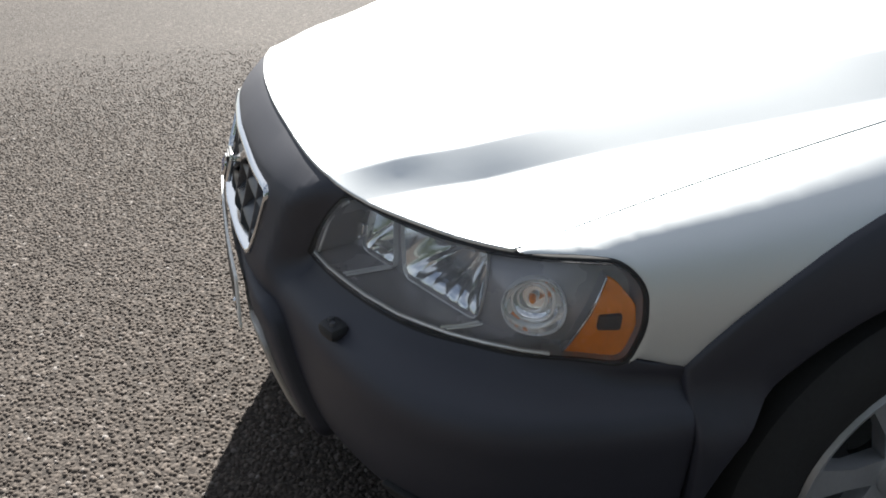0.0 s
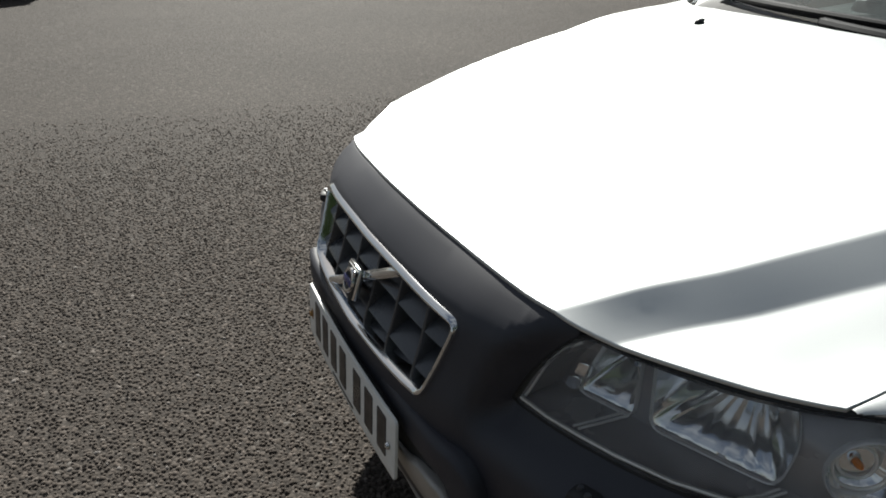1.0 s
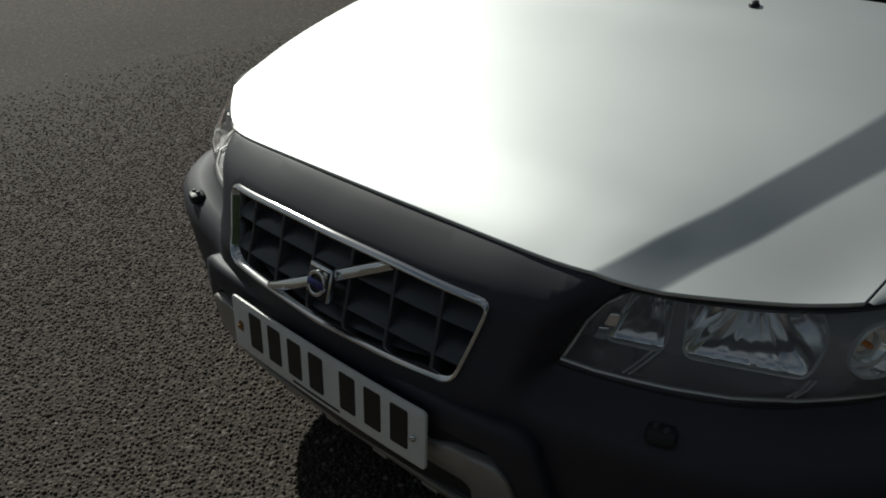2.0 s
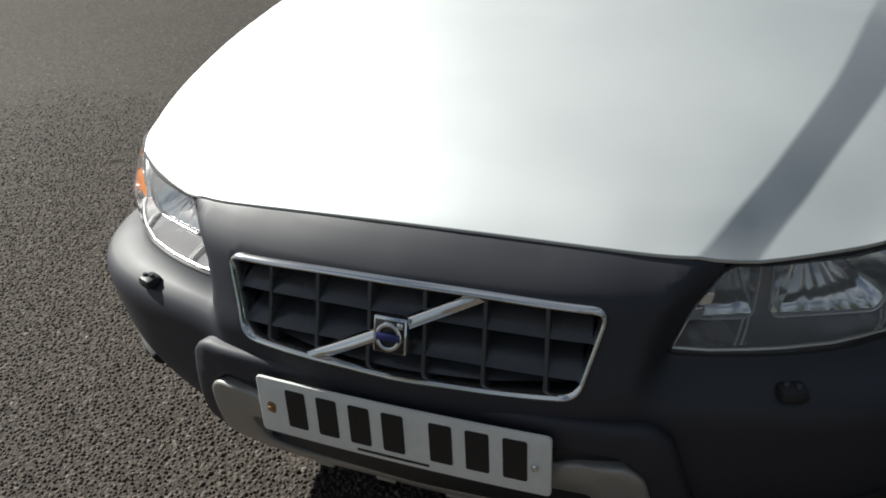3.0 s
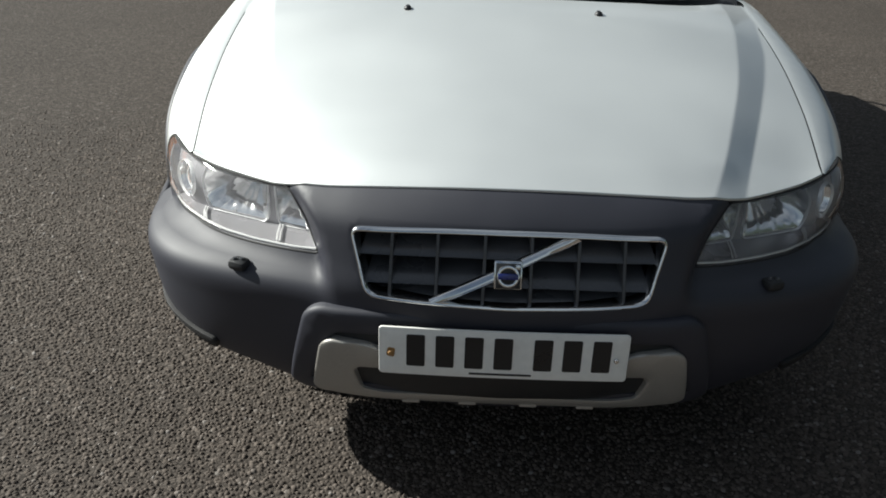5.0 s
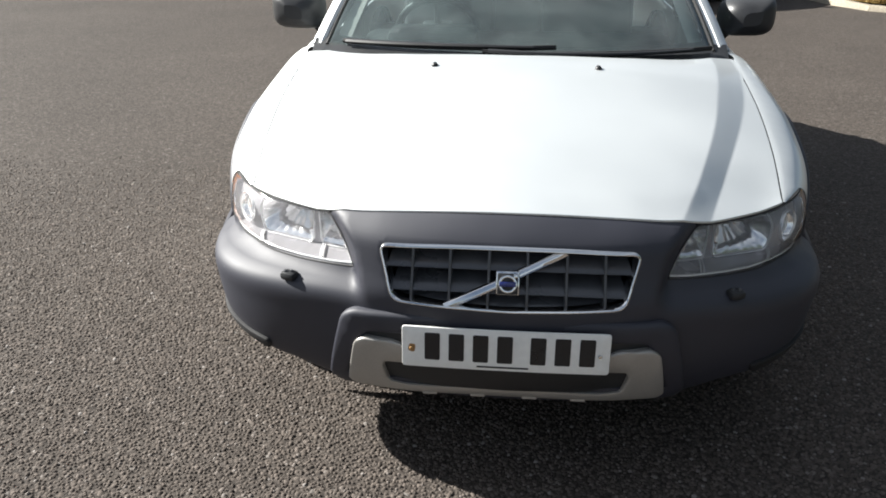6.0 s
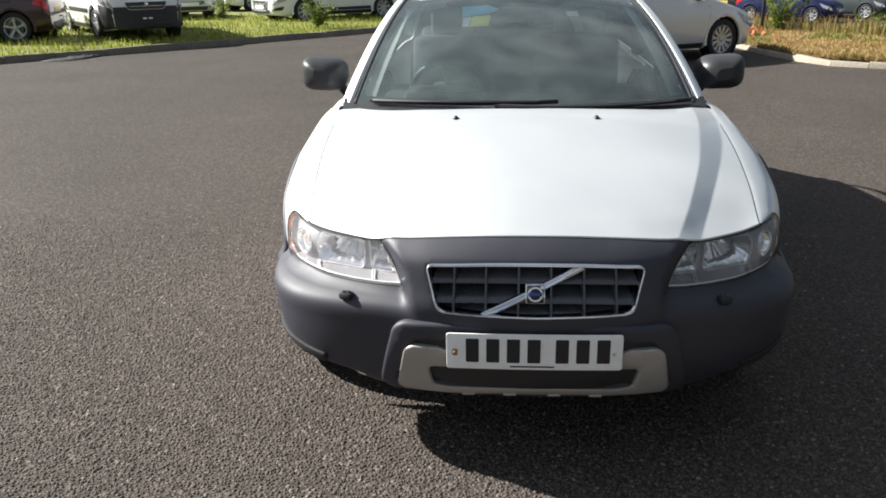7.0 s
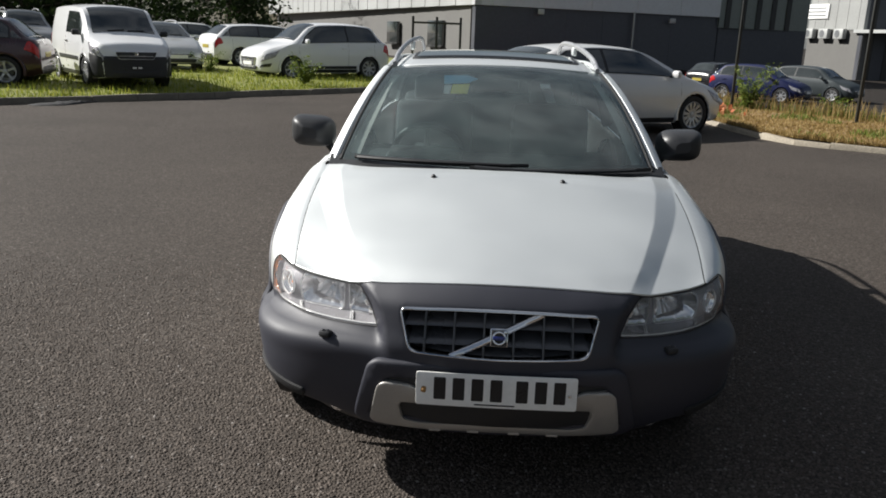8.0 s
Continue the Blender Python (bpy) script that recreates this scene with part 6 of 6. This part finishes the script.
cm.vertices.foreach_set("co", cv.ravel())
loops = np.concatenate([quads.ravel(), tops.ravel()])
cm.loops.add(len(loops))
cm.loops.foreach_set("vertex_index", loops)
starts = np.concatenate([np.arange(len(quads)) * 4, len(quads) * 4 + np.arange(nc) * 5])
cm.polygons.add(len(starts))
cm.polygons.foreach_set("loop_start", starts)
cm.update(calc_edges=True)
cm.materials.append(CHIPS)
tagged(new("chippings", cm), "coarse grey-brown stone chippings set in asphalt", "chippings", kind="stuff")


# ---- buildings ----
def wall_run(parent, name, p, q, z0, z1, thick, mat, ribs=0.0, rib_mat=None, depth=.05):
    """An upright wall from p to q with thickness away from the yard, and ribs on its face."""
    d = (q - p).normalized()
    n = Vector((-d.y, d.x))
    c = [(p, 0), (q, 0), (q, thick), (p, thick)]
    v = [(a.x + n.x * t, a.y + n.y * t, z) for z in (z0, z1) for a, t in c]
    f = [(0, 1, 2, 3), (7, 6, 5, 4)] + [(i, i + 4, (i + 1) % 4 + 4, (i + 1) % 4) for i in range(4)]
    ob = part(name, v, f, mat, parent, smooth=False)
    if ribs:
        bits = []
        ln = (q - p).length
        for k in range(int(ln / ribs)):
            a = p + d * (ribs * (k + .5))
            ang = math.atan2(d.y, d.x)
            bits.append(block(a.x - n.x * depth / 2, a.y - n.y * depth / 2, (z0 + z1) / 2, ribs * .3, depth, z1 - z0 - .02, 0, Matrix.Rotation(ang, 4, "Z")))
        tagged(part("ribs", *merged(*bits), rib_mat or mat, ob, smooth=False), kind="stuff")
    return ob


C0, CL, CR, CE = Vector((-.35, 42.0)), Vector((-25.0, 96.0)), Vector((14.5, 49.0)), Vector((20.8, 51.6))
hall = thing("warehouse", "large warehouse with pale cladding above dark walls", "building")
wall_run(hall, "upper_wall", CL, C0, 3.15, 5.3, .4, CLAD_WHITE, 2.4, None, .03)
wall_run(hall, "lower_wall", CL + Vector((.9, .4)), C0 + Vector((-.2, 1.0)), 0, 3.15, .4, BLOCK)
wall_run(hall, "upper_wall", C0, CR, 3.15, 5.3, .4, CLAD_GREY, 3.1, None, .03)
wall_run(hall, "lower_wall", C0 + Vector((.05, .15)), CR + Vector((-.02, .15)), 0, 3.15, .4, CLAD_DARK, 2.4, None, .008)
wall_run(hall, "glazed_wall", CR, CE, 2.55, 5.3, .3, GREEN_PANEL, 1.15, POST_PAINT, .06)
wall_run(hall, "lower_wall", CR + Vector((.05, .2)), CE, 0, 2.55, .3, CLAD_DARK)
wall_run(hall, "end_wall", CE, Vector((14.0, 90.0)), 0, 5.3, .3, CLAD_DARK)
rv = [(p.x, p.y, 5.32) for p in (C0, CR, CE, Vector((14.0, 90.0)), Vector((0, 110.0)), CL)]
part("roof", rv + [(x, y, 5.6) for x, y, _ in rv], [tuple(range(6)), tuple(range(6, 12))[::-1]] + [(i, (i + 1) % 6, (i + 1) % 6 + 6, i + 6) for i in range(6)], CLAD_GREY, hall, smooth=False)
for t, z in ((.245, 2.95), (.785, 2.80)):
    p = C0.lerp(CR, t)
    part("wall_lamp", *block(p.x, p.y - .15, z, .35, .22, .28, .04), CLAD_WHITE, hall)
part("downpipe", *tube([(C0.lerp(CR, .62).x, C0.lerp(CR, .62).y - .1, z) for z in (0, 1.6, 3.2)], .06, 8), GREY_PAINT, hall)
dl = (CL - C0).normalized()
for s0, wd, z0, z1 in ((5.0, 2.4, .9, 2.35), (13.0, 2.2, .9, 2.3)):
    p = C0 + Vector((-.2, 1.0)) + dl * s0
    ang = math.atan2(dl.y, dl.x)
    wn1 = part("window", *block(p.x - .0, p.y - .12, (z0 + z1) / 2, wd, .22, z1 - z0, .02, Matrix.Rotation(ang, 4, "Z")), DARKGLASS, hall)
    part("window_frame", *block(p.x - .05, p.y - .16, z0 - .06, wd + .2, .28, .09, .01, Matrix.Rotation(ang, 4, "Z")), POST_PAINT, wn1)
# dark gate frame and bins by the corner
gate = thing("metal_gate", "black metal gate frame by the warehouse corner", "gate", at=Matrix.Translation((-2.2, 39.5, 0)))
for x in (-1.2, 0.0, 1.2):
    part("gate_post", *block(x, 0, 1.2, .12, .12, 2.4, .01), POST_PAINT, gate)
part("rail", *block(0, 0, 2.1, 2.4, .08, .1, .01), POST_PAINT, gate)
part("rail", *block(0, 0, .4, 2.4, .08, .1, .01), POST_PAINT, gate)

office = thing("white_office", "white-clad office above a grey block wall", "building")
OA, OB, OC = Vector((26.5, 66.0)), Vector((28.15, 60.0)), Vector((46.6, 64.0))
od = math.atan2(OB.y - OA.y, OB.x - OA.x)
wall_run(office, "upper_wall", OA, OB, 2.98, 9, .4, OFFICE_CLAD, 1.2, OFFICE_CLAD, .02)
wall_run(office, "lower_wall", OA + Vector((.06, .0)), OB + Vector((.06, .0)), -.7, 2.98, .4, BLOCK)
wall_run(office, "dark_wall", OB + Vector((.02, .02)), OC, -.7, 9, .4, CLAD_DARK, 1.5, POST_PAINT, .05)
wall_run(office, "canopy", Vector((28.6, 57.4)), Vector((39.0, 60.0)), 2.75, 2.98, 3.4, CLAD_WHITE)
turn = Matrix.Rotation(od, 4, "Z")
om = OA.lerp(OB, .16)
board = part("sign_board", *block(om.x - .06, om.y, 4.35, 2.6, .12, 1.1, .02, turn), PAPER_W, office, "white sign board with grey bars")
for k in range(3):
    part("sign_bar", *block(om.x - .13, om.y, 4.05 + .28 * k, 2.1, .02, .09, .004, turn), GREY_PAINT, board)
for k in range(3):
    om = OA.lerp(OB, .10 + .28 * k) + Vector((-.24, -.06))
    ac = part("cooling_unit", *block(om.x, om.y, 2.66, 1.05, .38, .74, .04, turn), CLAD_WHITE, office, "white wall-mounted cooling unit")
    fv, ff = lathe([(.0005, 0), (.27, 0), (.285, .03)], 24, "y")
    fm = Matrix.Translation((om.x, om.y, 2.66)) @ turn @ Matrix.Translation((-.08, -.21, 0))
    part("fan_guard", [fm @ Vector(v) for v in fv], ff, GREY_PAINT, ac)

# trees behind the left row
for k, (x, y, h, sp) in enumerate(((-38, 40, 9, 5.0), (-31, 44, 10, 5.5), (-25, 42, 9, 5.0), (-20.5, 47, 10, 5.2), (-16.6, 52, 9, 3.6), (-34, 33, 8, 4.5), (-44, 34, 9, 5.0), (-28, 52, 10, 5.5), (-35, 58, 11, 6), (-23, 64, 11, 6), (-45, 50, 11, 6), (-50, 40, 10, 6), (-29, 36, 7, 4.5))):
    tree(x, y, h, sp, 40 + k)

# unseen trees, added to darken sky light and reflections on the car's +x side
for k, (x, y, h, sp) in enumerate(((13.0, 2.0, 12, 5.2), (14.0, -4.5, 13, 5.6), (14.5, -11.0, 12, 5.4), (18.5, -8.0, 14, 6.0))):
    tree(x, y, h, sp, 80 + k)

# ---- parked vehicles ----
def place(x, y, z, heading):
    """heading: degrees by which the nose turns from -y, anticlockwise seen from above."""
    return pose(x, y, z, 0, 0, heading)


parked_car("delivery_van", "white panel van with black front bumper on grass", WHITE_PAINT, place(-7.55, 15.35, .17, 39), 4.4, 1.81, 1.80, .98, 1.14, 1.12, .70, 1.50, 4.1, 4.36,
           (.85, 3.55), .32, PLASTIC, False, True, 1.15, 10, .68, grille=.15)
parked_car("family_car", "white people carrier with black side strip on grass", WHITE_PAINT, place(-6.65, 21.0, .14, -49), 4.37, 1.84, 1.64, .82, 1.08, 1.05, 1.00, 1.85, 3.7, 4.2, (.92, 3.54), .33, None, False, False, 1.1, 8, strip=True, fog=True, grille=.27)
parked_car("hatchback", "pale silver hatchback parked beside the van", PALE_PAINT, place(-9.0, 21.9, .2, 36), 4.25, 1.8, 1.46, .72, .98, .96, 1.0, 1.8, 3.5, 4.05, (.9, 3.5), .32, None, True)
parked_car("estate", "white estate car seen from behind with red lamps", WHITE_PAINT, place(-6.4, 30.0, .2, 131), 4.6, 1.82, 1.48, .72, .98, .98, 1.05, 1.85, 3.9, 4.5, (.92, 3.65), .32)
parked_car("hatchback", "white hatchback in the far row", WHITE_PAINT, place(-10.6, 34.0, .2, 131), 4.2, 1.78, 1.48, .72, .98, .96, 1.0, 1.8, 3.5, 4.05, (.9, 3.5), .32)
parked_car("hatchback", "pale silver hatchback in the far row", PALE_PAINT, place(-13.6, 37.0, .2, 131), 4.2, 1.78, 1.46, .72, .98, .96, 1.0, 1.8, 3.5, 4.05, (.9, 3.5), .32)
parked_car("off_roader", "grey off-roader with roof rails on grass", GREY_PAINT, place(-15.9, 26.4, .2, 36), 4.5, 1.86, 1.72, .90, 1.12, 1.08, 1.05, 1.8, 3.8, 4.4, (.92, 3.6), .36, PLASTIC, True)
parked_car("hatchback", "dark maroon hatchback parked by the kerb", MAROON_PAINT, place(-13.6, 14.5, .16, -74), 4.1, 1.76, 1.48, .72, .98, .96, 1.0, 1.8, 3.4, 3.95, (.85, 3.4), .32, None, False, False, 1.0, 5)
parked_car("saloon_car", "silver hatchback parked half behind the estate car", LIGHT_SILVER, place(4.1, 13.55, 0, 121), 4.75, 1.88, 1.50, .76, 1.02, 1.02, 1.05, 2.05, 3.7, 4.55, (.90, 3.75), .335, None, False, False, 1.02, 12)
parked_car("hatchback", "blue hatchback behind the fence", BLUE_PAINT, place(13.4, 31.4, -.66, 52), 3.9, 1.7, 1.48, .72, .98, .95, .95, 1.7, 3.3, 3.8, (.8, 3.25), .30)
parked_car("hatchback", "grey hatchback behind the fence", DARK_PAINT, place(16.2, 33.0, -.66, 44), 4.0, 1.72, 1.46, .72, .98, .95, .95, 1.7, 3.3, 3.85, (.8, 3.3), .30)
parked_car("hatchback", "black car behind the fence", BLACK_PAINT, place(8.6, 30.5, -.66, 75), 4.2, 1.76, 1.46, .72, .98, .96, 1.0, 1.8, 3.5, 4.05, (.9, 3.5), .32)
parked_car("hatchback", "black hatchback with red tail lamps behind the fence", BLACK_PAINT, place(13.2, 37.4, -.66, 125), 4.1, 1.74, 1.46, .72, .98, .96, 1.0, 1.8, 3.5, 3.95, (.85, 3.45), .31)
parked_car("hatchback", "red car behind the silver hatchback", RED_PAINT, place(9.5, 40.0, -.66, 131), 4.1, 1.74, 1.46, .72, .98, .96, 1.0, 1.8, 3.5, 3.95, (.85, 3.45), .31)
parked_car("hatchback", "black car parked across the yard", BLACK_PAINT, place(-13.0, 3.1, 0, 90), 4.2, 1.78, 1.48, .72, .98, .96, 1.0, 1.8, 3.5, 4.05, (.9, 3.5), .32)
parked_car("hatchback", "black car parked across the yard", BLACK_PAINT, place(-10.3, -1.6, 0, 90), 4.2, 1.78, 1.48, .72, .98, .96, 1.0, 1.8, 3.5, 4.05, (.9, 3.5), .32)

estate_car()
